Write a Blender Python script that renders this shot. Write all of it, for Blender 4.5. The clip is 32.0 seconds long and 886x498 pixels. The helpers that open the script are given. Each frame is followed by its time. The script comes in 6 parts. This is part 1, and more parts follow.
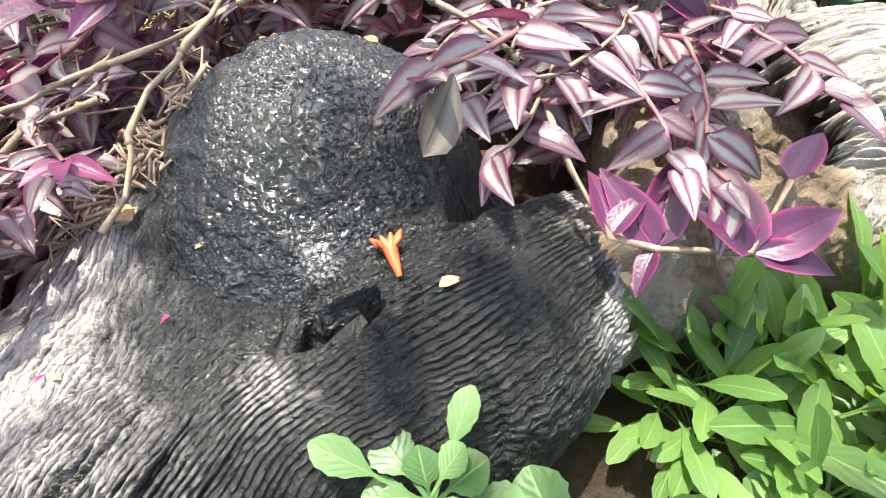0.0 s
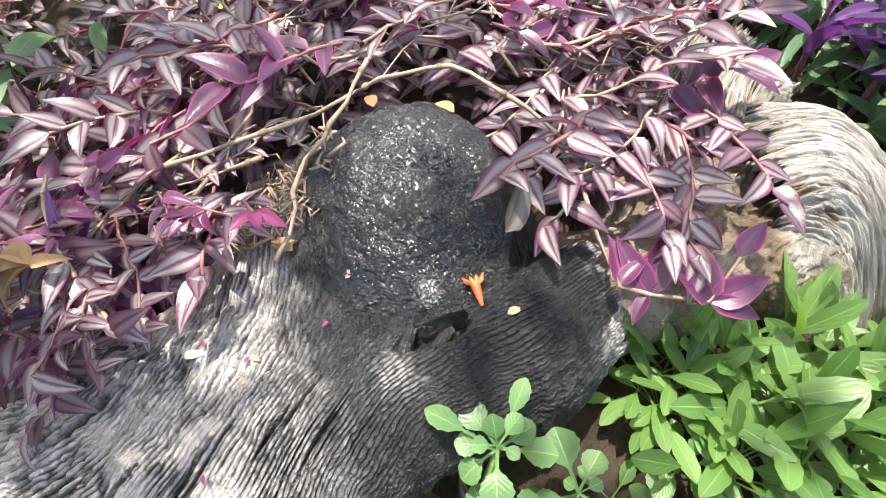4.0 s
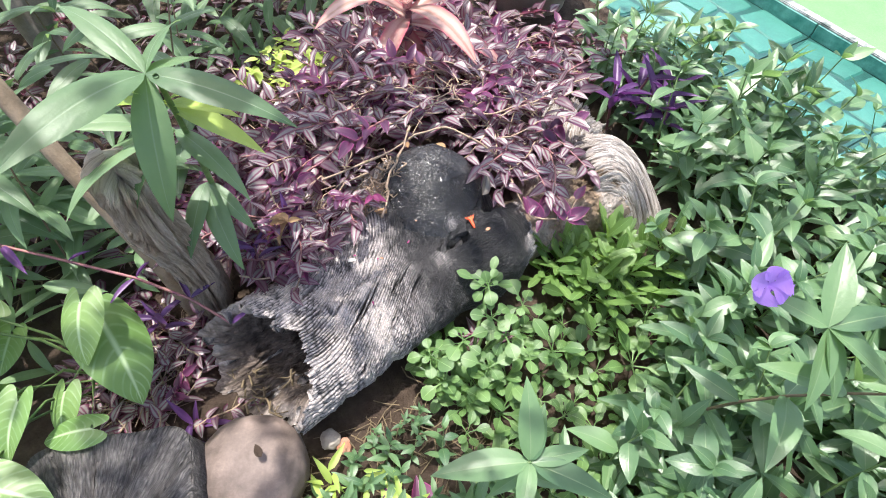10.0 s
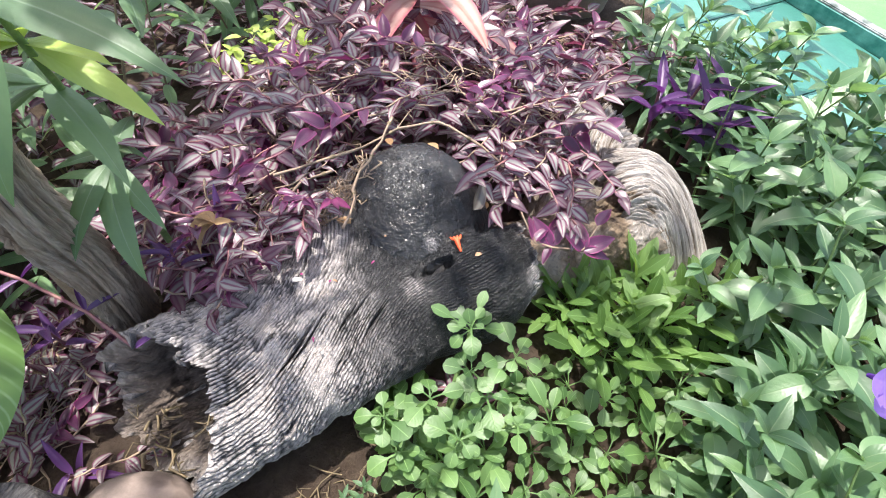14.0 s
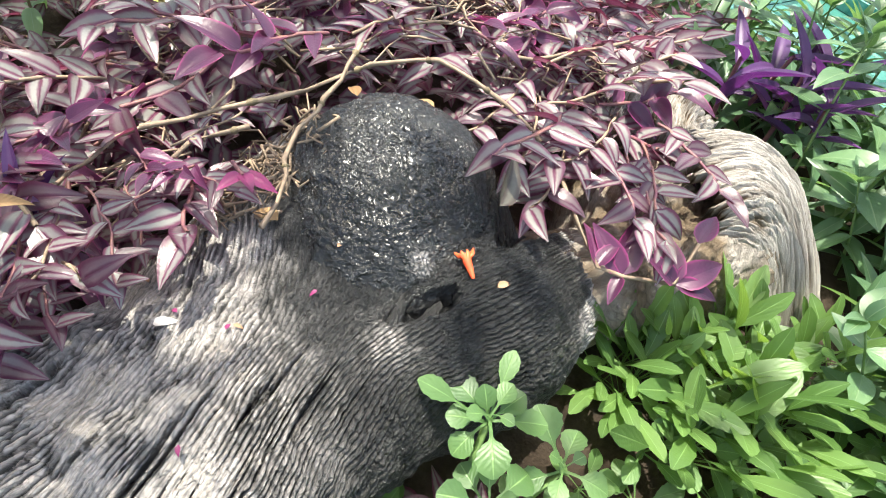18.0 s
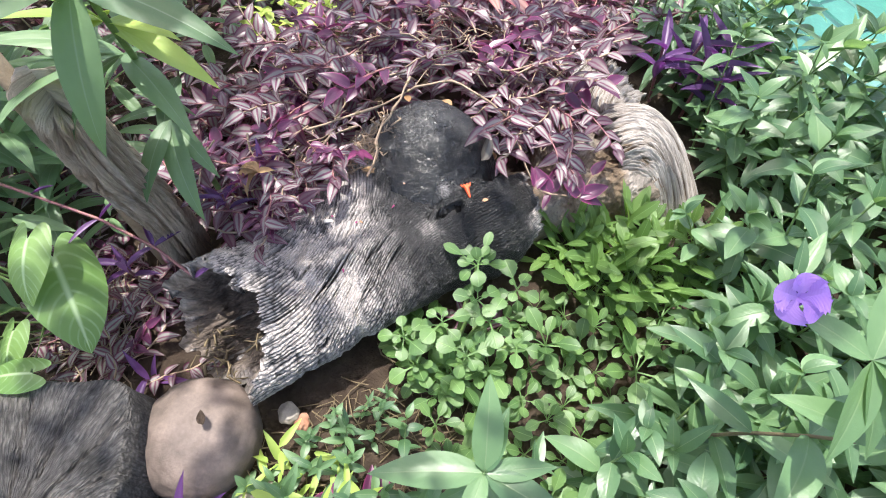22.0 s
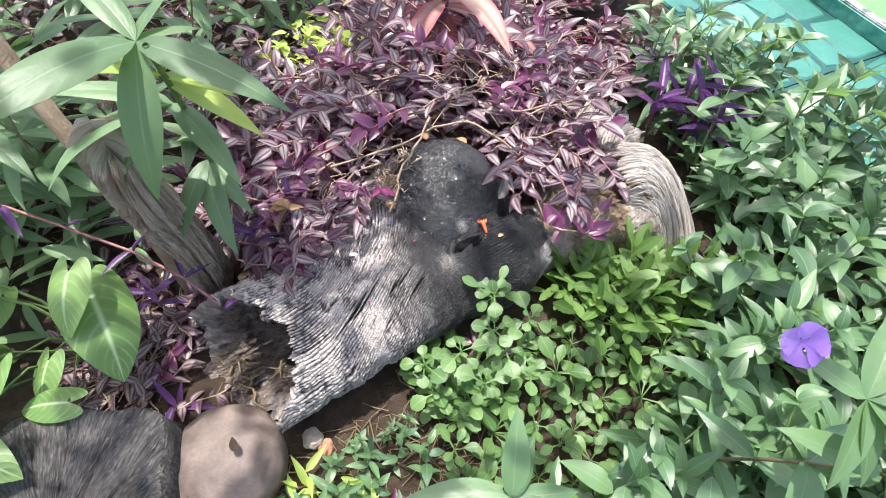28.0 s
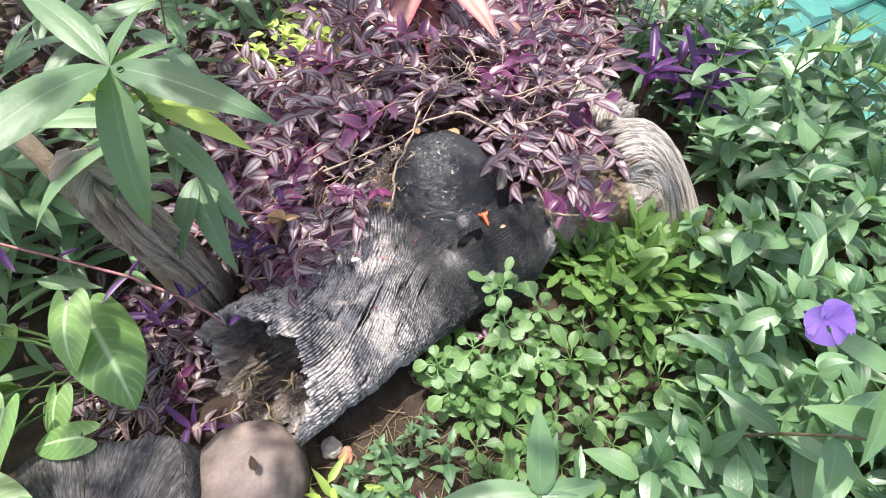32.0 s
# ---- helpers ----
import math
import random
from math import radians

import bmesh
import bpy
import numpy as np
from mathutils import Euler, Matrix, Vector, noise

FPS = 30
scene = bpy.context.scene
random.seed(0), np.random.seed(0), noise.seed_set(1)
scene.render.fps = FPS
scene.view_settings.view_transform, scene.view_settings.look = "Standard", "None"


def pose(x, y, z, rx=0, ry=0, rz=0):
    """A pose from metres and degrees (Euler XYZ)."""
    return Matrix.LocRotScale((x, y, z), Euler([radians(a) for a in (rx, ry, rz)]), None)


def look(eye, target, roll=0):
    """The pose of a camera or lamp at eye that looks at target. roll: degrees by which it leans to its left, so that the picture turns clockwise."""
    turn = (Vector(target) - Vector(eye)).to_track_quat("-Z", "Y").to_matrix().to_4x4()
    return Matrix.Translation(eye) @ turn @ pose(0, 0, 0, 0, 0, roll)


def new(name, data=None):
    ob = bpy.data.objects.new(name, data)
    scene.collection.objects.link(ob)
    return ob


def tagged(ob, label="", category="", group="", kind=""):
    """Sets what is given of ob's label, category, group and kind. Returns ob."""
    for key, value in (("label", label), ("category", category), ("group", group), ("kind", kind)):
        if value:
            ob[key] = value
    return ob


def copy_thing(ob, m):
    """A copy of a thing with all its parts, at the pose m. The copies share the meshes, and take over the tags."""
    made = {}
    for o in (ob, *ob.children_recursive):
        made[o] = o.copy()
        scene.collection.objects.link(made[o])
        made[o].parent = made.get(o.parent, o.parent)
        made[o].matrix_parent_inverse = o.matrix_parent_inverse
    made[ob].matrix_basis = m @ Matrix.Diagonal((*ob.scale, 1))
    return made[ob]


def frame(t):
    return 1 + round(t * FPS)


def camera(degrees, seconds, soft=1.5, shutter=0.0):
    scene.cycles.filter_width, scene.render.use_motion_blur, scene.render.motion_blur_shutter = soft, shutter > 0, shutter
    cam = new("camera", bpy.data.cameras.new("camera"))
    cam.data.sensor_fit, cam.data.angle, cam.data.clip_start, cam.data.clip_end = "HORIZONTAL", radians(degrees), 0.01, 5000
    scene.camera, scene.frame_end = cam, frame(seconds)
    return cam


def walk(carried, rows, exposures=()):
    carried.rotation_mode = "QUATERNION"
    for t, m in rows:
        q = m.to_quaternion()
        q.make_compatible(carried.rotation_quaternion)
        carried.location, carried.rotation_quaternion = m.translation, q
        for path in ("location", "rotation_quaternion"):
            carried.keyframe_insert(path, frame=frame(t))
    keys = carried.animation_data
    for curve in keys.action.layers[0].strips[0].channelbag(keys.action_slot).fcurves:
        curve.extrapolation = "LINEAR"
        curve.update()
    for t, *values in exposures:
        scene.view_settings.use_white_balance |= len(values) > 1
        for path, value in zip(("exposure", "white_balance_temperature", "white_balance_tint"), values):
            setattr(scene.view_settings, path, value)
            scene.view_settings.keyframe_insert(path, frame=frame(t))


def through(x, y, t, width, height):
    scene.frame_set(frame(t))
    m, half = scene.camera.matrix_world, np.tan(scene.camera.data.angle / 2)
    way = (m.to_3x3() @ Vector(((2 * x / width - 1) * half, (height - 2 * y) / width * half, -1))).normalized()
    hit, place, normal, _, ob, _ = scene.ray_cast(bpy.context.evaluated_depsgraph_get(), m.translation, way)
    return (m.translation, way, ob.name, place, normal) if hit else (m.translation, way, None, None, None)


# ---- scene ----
cam = camera(80.30, 32.0, soft=1.0)
PATH = [
    (0, look((0.2133, -0.0607, 0.4606), (0.0059, 0.5229, -0.3244), -9.91)),
    (0.5, look((0.2242, -0.0565, 0.4727), (0.0157, 0.5183, -0.3186), -10.23)),
    (1, look((0.2411, -0.0711, 0.4810), (0.0170, 0.5150, -0.2975), -10.71)),
    (1.5, look((0.2462, -0.0775, 0.4952), (0.0161, 0.5124, -0.2788), -10.60)),
    (2, look((0.2305, -0.0852, 0.5061), (-0.0042, 0.4789, -0.2855), -10.85)),
    (2.5, look((0.2073, -0.1004, 0.5088), (-0.0355, 0.4756, -0.2718), -10.55)),
    (3, look((0.1936, -0.0970, 0.5210), (-0.0541, 0.4744, -0.2614), -10.74)),
    (3.5, look((0.1701, -0.0811, 0.5704), (-0.0353, 0.4126, -0.2746), -9.87)),
    (5.5, look((0.1506, -0.3760, 0.9122), (0.0454, 0.1816, 0.0887), 1.10)),
    (6, look((0.1381, -0.5208, 1.0174), (0.0296, 0.0735, 0.2204), 0.67)),
    (6.5, look((0.1034, -0.6277, 1.1197), (0.0222, -0.0191, 0.3303), 3.20)),
    (7, look((0.0986, -0.6531, 1.1409), (0.0157, -0.0451, 0.3513), 3.08)),
    (7.5, look((0.1119, -0.6503, 1.1301), (0.0235, -0.0497, 0.3355), 2.38)),
    (8, look((0.1046, -0.6514, 1.1224), (0.0195, -0.0591, 0.3212), 2.03)),
    (8.5, look((0.1059, -0.6468, 1.1143), (0.0279, -0.0597, 0.3086), 1.65)),
    (9, look((0.0948, -0.6264, 1.1055), (0.0341, -0.0476, 0.2923), 1.79)),
    (9.5, look((0.0728, -0.5912, 1.1040), (0.0411, -0.0179, 0.2854), 2.97)),
    (10, look((0.0759, -0.5780, 1.0867), (0.0644, -0.0006, 0.2703), 3.39)),
    (10.5, look((0.0699, -0.5684, 1.0626), (0.0750, 0.0229, 0.2562), 3.37)),
    (11, look((0.0722, -0.5748, 1.0661), (0.0919, 0.0177, 0.2607), 3.82)),
    (11.5, look((0.0647, -0.5769, 1.0638), (0.0921, 0.0172, 0.2599), 3.84)),
    (12, look((0.0654, -0.5720, 1.0646), (0.0954, 0.0201, 0.2593), 3.97)),
    (12.5, look((0.0659, -0.5691, 1.0601), (0.0921, 0.0200, 0.2524), 4.21)),
    (13, look((0.0702, -0.5623, 1.0529), (0.0803, 0.0263, 0.2445), 4.53)),
    (13.5, look((0.0845, -0.5238, 1.0126), (0.0630, 0.0665, 0.2057), 4.62)),
    (14, look((0.1561, -0.4147, 0.8909), (0.0868, 0.1882, 0.0962), 3.84)),
    (14.5, look((0.2165, -0.3557, 0.8411), (0.1127, 0.2570, 0.0576), 3.83)),
    (15, look((0.1871, -0.3027, 0.7217), (0.0618, 0.3584, -0.0180), 3.30)),
    (15.5, look((0.1410, -0.2435, 0.6239), (0.0322, 0.4388, -0.0989), 4.96)),
    (17.5, look((0.0904, -0.1717, 0.5727), (0.0857, 0.4699, -0.1944), 11.44)),
    (18, look((0.0982, -0.1837, 0.5989), (0.0890, 0.4439, -0.1797), 10.77)),
    (18.5, look((0.1150, -0.2008, 0.6317), (0.0772, 0.4129, -0.1570), 8.82)),
    (19, look((0.1560, -0.2559, 0.7001), (0.0756, 0.3264, -0.1089), 5.91)),
    (19.5, look((0.2190, -0.3104, 0.8007), (0.0975, 0.2212, -0.0375), 2.96)),
    (20, look((0.2593, -0.3546, 0.8790), (0.1032, 0.1659, 0.0396), -0.22)),
    (20.5, look((0.2710, -0.3763, 0.9070), (0.1123, 0.1319, 0.0605), -1.25)),
    (21, look((0.2331, -0.4325, 0.9398), (0.0916, 0.0883, 0.0980), -0.70)),
    (21.5, look((0.1871, -0.4825, 0.9705), (0.0707, 0.0419, 0.1270), 0.13)),
    (22, look((0.1890, -0.4988, 0.9834), (0.0908, 0.0261, 0.1379), 0.84)),
    (22.5, look((0.1946, -0.4978, 1.0069), (0.1090, 0.0280, 0.1606), 1.54)),
    (23, look((0.1850, -0.5065, 1.0231), (0.1060, 0.0222, 0.1780), 2.21)),
    (23.5, look((0.1812, -0.5109, 1.0372), (0.1026, 0.0181, 0.1923), 2.60)),
    (24, look((0.1789, -0.5264, 1.0774), (0.0957, 0.0050, 0.2343), 2.47)),
    (24.5, look((0.1721, -0.5359, 1.0985), (0.0879, -0.0076, 0.2537), 2.48)),
    (25, look((0.1648, -0.5295, 1.1120), (0.0792, -0.0005, 0.2677), 2.30)),
    (25.5, look((0.1507, -0.6070, 1.1820), (0.0782, -0.0555, 0.3509), 3.41)),
    (27.5, look((0.1337, -0.5303, 1.0929), (0.0608, 0.0106, 0.2549), 3.75)),
    (28, look((0.1194, -0.5065, 1.0528), (0.0501, 0.0410, 0.2189), 4.07)),
    (28.5, look((0.1191, -0.4912, 1.0063), (0.0405, 0.0647, 0.1788), 3.41)),
    (29, look((0.1173, -0.4772, 1.0099), (0.0431, 0.0706, 0.1766), 3.96)),
    (29.5, look((0.1163, -0.4781, 1.0148), (0.0454, 0.0653, 0.1783), 4.11)),
    (30, look((0.1238, -0.5062, 1.0211), (0.0573, 0.0412, 0.1868), 3.83)),
    (30.5, look((0.1435, -0.4941, 0.9955), (0.0886, 0.0348, 0.1486), 3.86)),
    (31, look((0.1268, -0.4771, 1.0063), (0.0680, 0.0474, 0.1569), 2.12)),
    (31.5, look((0.1171, -0.4812, 1.0274), (0.0570, 0.0504, 0.1826), 0.46)),
    (32, look((0.1037, -0.4735, 1.0514), (0.0441, 0.0462, 0.1991), -0.40)),
]
walk(cam, PATH, [(0.0, 2.25, 6800, 3), (3.0, 2.17, 6800, 3), (6.0, 1.68, 6450, 12), (13.0, 1.66, 6450, 12), (15.0, 1.74, 6600, 8), (18.0, 1.90, 6850, 2), (20.0, 1.82, 6700, 4), (22.0, 1.68, 6450, 10), (32.0, 1.64, 6450, 11)])

# ---- light ----
SUN_FROM = Vector((-0.14, 0.20, 1.0)).normalized()
world = bpy.data.worlds.new("sky")
scene.world = world
world.use_nodes = True
wn = world.node_tree
wn.nodes.clear()
sky = wn.nodes.new("ShaderNodeTexSky")
sky.sky_type, sky.sun_disc = "NISHITA", False
sky.dust_density, sky.ozone_density = 4.0, 0.4
sky.sun_elevation = math.asin(SUN_FROM.z)
sky.sun_rotation = math.atan2(SUN_FROM.x, SUN_FROM.y)
wbg = wn.nodes.new("ShaderNodeBackground")
wbg.inputs["Strength"].default_value = 0.15
wout = wn.nodes.new("ShaderNodeOutputWorld")
wn.links.new(sky.outputs[0], wbg.inputs[0])
wn.links.new(wbg.outputs[0], wout.inputs[0])
sun_data = bpy.data.lights.new("sun", "SUN")
sun_data.energy, sun_data.angle, sun_data.color = 3.5, radians(0.55), (1.0, 0.96, 0.91)
sun = new("sun", sun_data)
sun.matrix_world = look(SUN_FROM * 12, (0, 0, 0))
R = random.Random(7)


# ---- materials ----
class Mat:
    """Small builder for node materials."""

    def __init__(self, name):
        self.m = bpy.data.materials.new(name)
        self.m.use_nodes = True
        self.t = self.m.node_tree
        self.bsdf = self.t.nodes["Principled BSDF"]
        self.out = self.t.nodes["Material Output"]

    def node(self, kind, **values):
        n = self.t.nodes.new(kind)
        for key, value in values.items():
            n.inputs[key].default_value = value
        return n

    def link(self, a, b):
        self.t.links.new(a, b)

    def coords(self, which="Object", scale=(1, 1, 1)):
        c = self.t.nodes.new("ShaderNodeTexCoord")
        mp = self.t.nodes.new("ShaderNodeMapping")
        mp.inputs["Scale"].default_value = scale
        self.link(c.outputs[which], mp.inputs["Vector"])
        return mp.outputs["Vector"]

    def noise(self, vec, scale, detail=4.0, rough=0.6, dist=0.0):
        n = self.node("ShaderNodeTexNoise", Scale=scale, Detail=detail, Roughness=rough, Distortion=dist)
        self.link(vec, n.inputs["Vector"])
        return n.outputs["Fac"]

    def ramp(self, fac, stops):
        n = self.t.nodes.new("ShaderNodeValToRGB")
        while len(n.color_ramp.elements) < len(stops):
            n.color_ramp.elements.new(0.5)
        for e, (p, c) in zip(n.color_ramp.elements, stops):
            e.position, e.color = p, (*c, 1) if len(c) == 3 else c
        self.link(fac, n.inputs["Fac"])
        return n.outputs["Color"]

    def math(self, op, a, b):
        n = self.t.nodes.new("ShaderNodeMath")
        n.operation = op
        for i, v in enumerate((a, b)):
            if isinstance(v, (int, float)):
                n.inputs[i].default_value = v
            else:
                self.link(v, n.inputs[i])
        return n.outputs[0]

    def mix(self, fac, a, b, blend="MIX"):
        n = self.t.nodes.new("ShaderNodeMix")
        n.data_type, n.blend_type = "RGBA", blend
        for sock, v in ((n.inputs[0], fac), (n.inputs[6], a), (n.inputs[7], b)):
            if isinstance(v, tuple):
                sock.default_value = (*v, 1)
            elif isinstance(v, (int, float)):
                sock.default_value = v
            else:
                self.link(v, sock)
        return n.outputs[2]

    def bump(self, height, strength=0.5, distance=0.01, normal=None):
        n = self.node("ShaderNodeBump", Strength=strength, Distance=distance)
        self.link(height, n.inputs["Height"])
        if normal is not None:
            self.link(normal, n.inputs["Normal"])
        return n.outputs["Normal"]

    def done(self, color, rough=0.7, normal=None, spec=0.5, metal=0.0):
        b = self.bsdf
        for sock, v in (("Base Color", color), ("Roughness", rough)):
            if isinstance(v, tuple):
                b.inputs[sock].default_value = (*v, 1)
            elif isinstance(v, (int, float)):
                b.inputs[sock].default_value = v
            else:
                self.link(v, b.inputs[sock])
        b.inputs["Specular IOR Level"].default_value = spec
        b.inputs["Metallic"].default_value = metal
        if normal is not None:
            self.link(normal, b.inputs["Normal"])
        return self.m

    def translucent(self, color, amount):
        tr = self.t.nodes.new("ShaderNodeBsdfTranslucent")
        if isinstance(color, tuple):
            tr.inputs[0].default_value = (*color, 1)
        else:
            self.link(color, tr.inputs[0])
        mx = self.t.nodes.new("ShaderNodeMixShader")
        mx.inputs[0].default_value = amount
        self.link(self.bsdf.outputs[0], mx.inputs[1])
        self.link(tr.outputs[0], mx.inputs[2])
        self.link(mx.outputs[0], self.out.inputs["Surface"])

    def random(self):
        return self.t.nodes.new("ShaderNodeObjectInfo").outputs["Random"]

    def island(self):
        return self.t.nodes.new("ShaderNodeNewGeometry").outputs["Random Per Island"]


def plain(name, a, b, scale=40, rough=0.8, bump=0.4, dist=0.004, spec=0.4, fine=220):
    """A two-tone surface with coarse stains and fine grain."""
    k = Mat(name)
    v = k.coords()
    big = k.noise(v, scale, 5)
    small = k.noise(v, fine, 6, 0.7)
    col = k.mix(k.ramp(big, [(0.35, (0, 0, 0)), (0.68, (1, 1, 1))]), a, b)
    col = k.mix(0.35, col, k.ramp(small, [(0.3, (0.25, 0.25, 0.25)), (0.75, (1, 1, 1))]), "MULTIPLY")
    return k.done(col, rough, k.bump(k.math("ADD", big, small), bump, dist), spec)


def leaf_material(name, dark, light, through, amount=0.35, rough=0.42, stripe=None, edge=None, veins=0.0, vein_color=None, spec=0.45, nervure=None):
    """A leaf: u runs across it from edge to edge, v from stalk to tip."""
    k = Mat(name)
    uv = k.t.nodes.new("ShaderNodeTexCoord").outputs["UV"]
    sep = k.t.nodes.new("ShaderNodeSeparateXYZ")
    k.link(uv, sep.inputs[0])
    across = k.math("ABSOLUTE", k.math("SUBTRACT", sep.outputs[0], 0.5), 0.0)
    v = k.coords("Object")
    blotch = k.noise(v, 60, 3)
    tone = k.math("ADD", k.math("MULTIPLY", k.random(), 0.75), k.math("MULTIPLY", blotch, 0.35))
    col = k.mix(k.ramp(tone, [(0.1, (0, 0, 0)), (0.95, (1, 1, 1))]), dark, light)
    if stripe:
        wob = k.math("ADD", across, k.math("MULTIPLY", k.math("SUBTRACT", k.noise(v, 90, 2), 0.5), 0.12))
        band = k.ramp(wob, [(0.05, (0, 0, 0)), (0.13, (1, 1, 1)), (0.28, (1, 1, 1)), (0.40, (0, 0, 0))])
        col = k.mix(k.math("MULTIPLY", band, k.ramp(k.random(), [(0.1, (0.25, 0.25, 0.25)), (0.6, (1, 1, 1))])), col, stripe)
    if edge:
        col = k.mix(k.ramp(across, [(0.4, (0, 0, 0)), (0.5, (1, 1, 1))]), col, edge)
    if nervure:
        col = k.mix(k.ramp(across, [(0.0, (1, 1, 1)), (0.035, (0, 0, 0))]), col, nervure)
    # side veins: slanted bands
    slant = k.math("SINE", k.math("MULTIPLY", k.math("SUBTRACT", sep.outputs[1], k.math("MULTIPLY", across, 0.55)), 55.0), 0.0)
    if vein_color:
        mask = k.math("MULTIPLY", k.ramp(slant, [(0.55, (0, 0, 0)), (0.98, (1, 1, 1))]), k.ramp(k.noise(v, 35, 2), [(0.35, (0.1, 0.1, 0.1)), (0.65, (1, 1, 1))]))
        core = k.ramp(across, [(0.01, (0.9, 0.9, 0.9)), (0.055, (0, 0, 0))])
        both = k.math("MAXIMUM", k.math("MULTIPLY", mask, 0.42), core)
        col = k.mix(both, col, vein_color)
    h = k.math("ADD", k.math("MULTIPLY", slant, veins), k.noise(v, 300, 3))
    mid = k.ramp(across, [(0.0, (0, 0, 0)), (0.06, (1, 1, 1))])
    h = k.math("ADD", h, mid)
    m = k.done(col, rough, k.bump(h, 0.3, 0.0012), spec)
    k.translucent(k.mix(0.5, col, through), amount)
    return m


M = {}
M["zebra_a"] = leaf_material("striped_purple_leaf", (0.040, 0.011, 0.026), (0.120, 0.035, 0.068), (0.68, 0.09, 0.24), 0.20, 0.34, stripe=(0.195, 0.192, 0.178), edge=(0.060, 0.014, 0.032), veins=0.05)
M["zebra_b"] = leaf_material("plum_leaf", (0.042, 0.012, 0.034), (0.085, 0.022, 0.060), (0.55, 0.05, 0.26), 0.17, 0.34, veins=0.05, edge=(0.24, 0.03, 0.12))
M["magenta"] = leaf_material("bright_magenta_leaf", (0.13, 0.020, 0.07), (0.24, 0.035, 0.12), (0.85, 0.10, 0.38), 0.28, 0.36, veins=0.05)
M["ruellia"] = leaf_material("lance_leaf_green", (0.038, 0.088, 0.042), (0.118, 0.205, 0.092), (0.34, 0.58, 0.12), 0.32, 0.38, veins=0.12, nervure=(0.17, 0.24, 0.12), spec=0.6)
M["rosette"] = leaf_material("spoon_leaf_green", (0.042, 0.094, 0.030), (0.118, 0.205, 0.068), (0.4, 0.64, 0.08), 0.30, 0.42, veins=0.25, nervure=(0.2, 0.32, 0.11))
M["tall_rosette"] = leaf_material("bright_spoon_leaf_green", (0.050, 0.106, 0.027), (0.125, 0.212, 0.060), (0.45, 0.70, 0.08), 0.36, 0.42, veins=0.25, nervure=(0.2, 0.32, 0.11))
M["arrow"] = leaf_material("arrow_leaf_pale_green", (0.072, 0.158, 0.040), (0.168, 0.270, 0.082), (0.45, 0.74, 0.12), 0.36, 0.40, veins=0.3, vein_color=(0.38, 0.50, 0.28))
M["ruellia_tall"] = leaf_material("dusty_lance_leaf", (0.052, 0.105, 0.050), (0.155, 0.245, 0.118), (0.36, 0.58, 0.14), 0.38, 0.46, veins=0.12, nervure=(0.19, 0.26, 0.16), spec=0.5)
M["spear"] = leaf_material("violet_spear_leaf", (0.045, 0.018, 0.066), (0.10, 0.040, 0.135), (0.35, 0.05, 0.45), 0.2, 0.45)
M["cordyline"] = leaf_material("pink_green_leaf", (0.26, 0.070, 0.090), (0.31, 0.20, 0.14), (0.75, 0.25, 0.28), 0.30, 0.36, stripe=(0.40, 0.27, 0.23), edge=(0.38, 0.06, 0.11))
M["young"] = leaf_material("yellow_green_leaf", (0.20, 0.30, 0.06), (0.33, 0.42, 0.10), (0.65, 0.8, 0.12), 0.4, 0.45, veins=0.3)
M["dry"] = leaf_material("dry_brown_leaf", (0.16, 0.085, 0.04), (0.36, 0.24, 0.13), (0.5, 0.3, 0.1), 0.15, 0.8, veins=0.4, spec=0.2)
M["tree_leaf"] = leaf_material("tree_leaf", (0.05, 0.11, 0.03), (0.09, 0.17, 0.05), (0.3, 0.5, 0.05), 0.15, 0.5)
M["throat"] = plain("dark_violet_throat", (0.12, 0.03, 0.30), (0.2, 0.06, 0.42), 90, 0.5, 0.2, 0.001)
M["petal"] = leaf_material("violet_petal", (0.36, 0.18, 0.62), (0.50, 0.31, 0.76), (0.6, 0.4, 0.9), 0.3, 0.55, veins=0.25)
M["fallen"] = leaf_material("faded_striped_leaf", (0.05, 0.036, 0.030), (0.08, 0.060, 0.045), (0.3, 0.22, 0.12), 0.10, 0.4, stripe=(0.20, 0.205, 0.16), edge=(0.06, 0.045, 0.035))
M["stem_tan"] = plain("pale_jointed_stem", (0.21, 0.145, 0.10), (0.36, 0.265, 0.18), 60, 0.65, 0.4, 0.002)
M["stem_purple"] = plain("purple_stem", (0.16, 0.05, 0.08), (0.28, 0.14, 0.11), 60, 0.55, 0.3, 0.002)
M["stem_green"] = plain("green_stem", (0.10, 0.17, 0.05), (0.18, 0.26, 0.09), 60, 0.55, 0.3, 0.002)
M["stem_brown"] = plain("brown_stem", (0.12, 0.09, 0.05), (0.20, 0.15, 0.08), 60, 0.65, 0.4, 0.002)
M["stone"] = plain("round_stone", (0.085, 0.066, 0.056), (0.20, 0.155, 0.132), 11, 0.75, 0.35, 0.004, fine=150)
M["pebble"] = plain("pale_pebble", (0.24, 0.205, 0.17), (0.36, 0.32, 0.275), 40, 0.8, 0.5, 0.003)
M["brick"] = plain("brick_chip", (0.28, 0.125, 0.075), (0.36, 0.2, 0.13), 60, 0.9, 0.6, 0.003)
M["green_floor"] = plain("pale_green_painted_concrete", (0.085, 0.185, 0.075), (0.115, 0.21, 0.098), 6, 0.75, 0.3, 0.004, fine=90)
M["pot"] = plain("weathered_concrete_pot", (0.40, 0.34, 0.275), (0.52, 0.455, 0.38), 12, 0.85, 0.5, 0.004)
M["trunk_grey"] = plain("grey_bark", (0.20, 0.165, 0.13), (0.33, 0.28, 0.23), 16, 0.85, 0.7, 0.008)
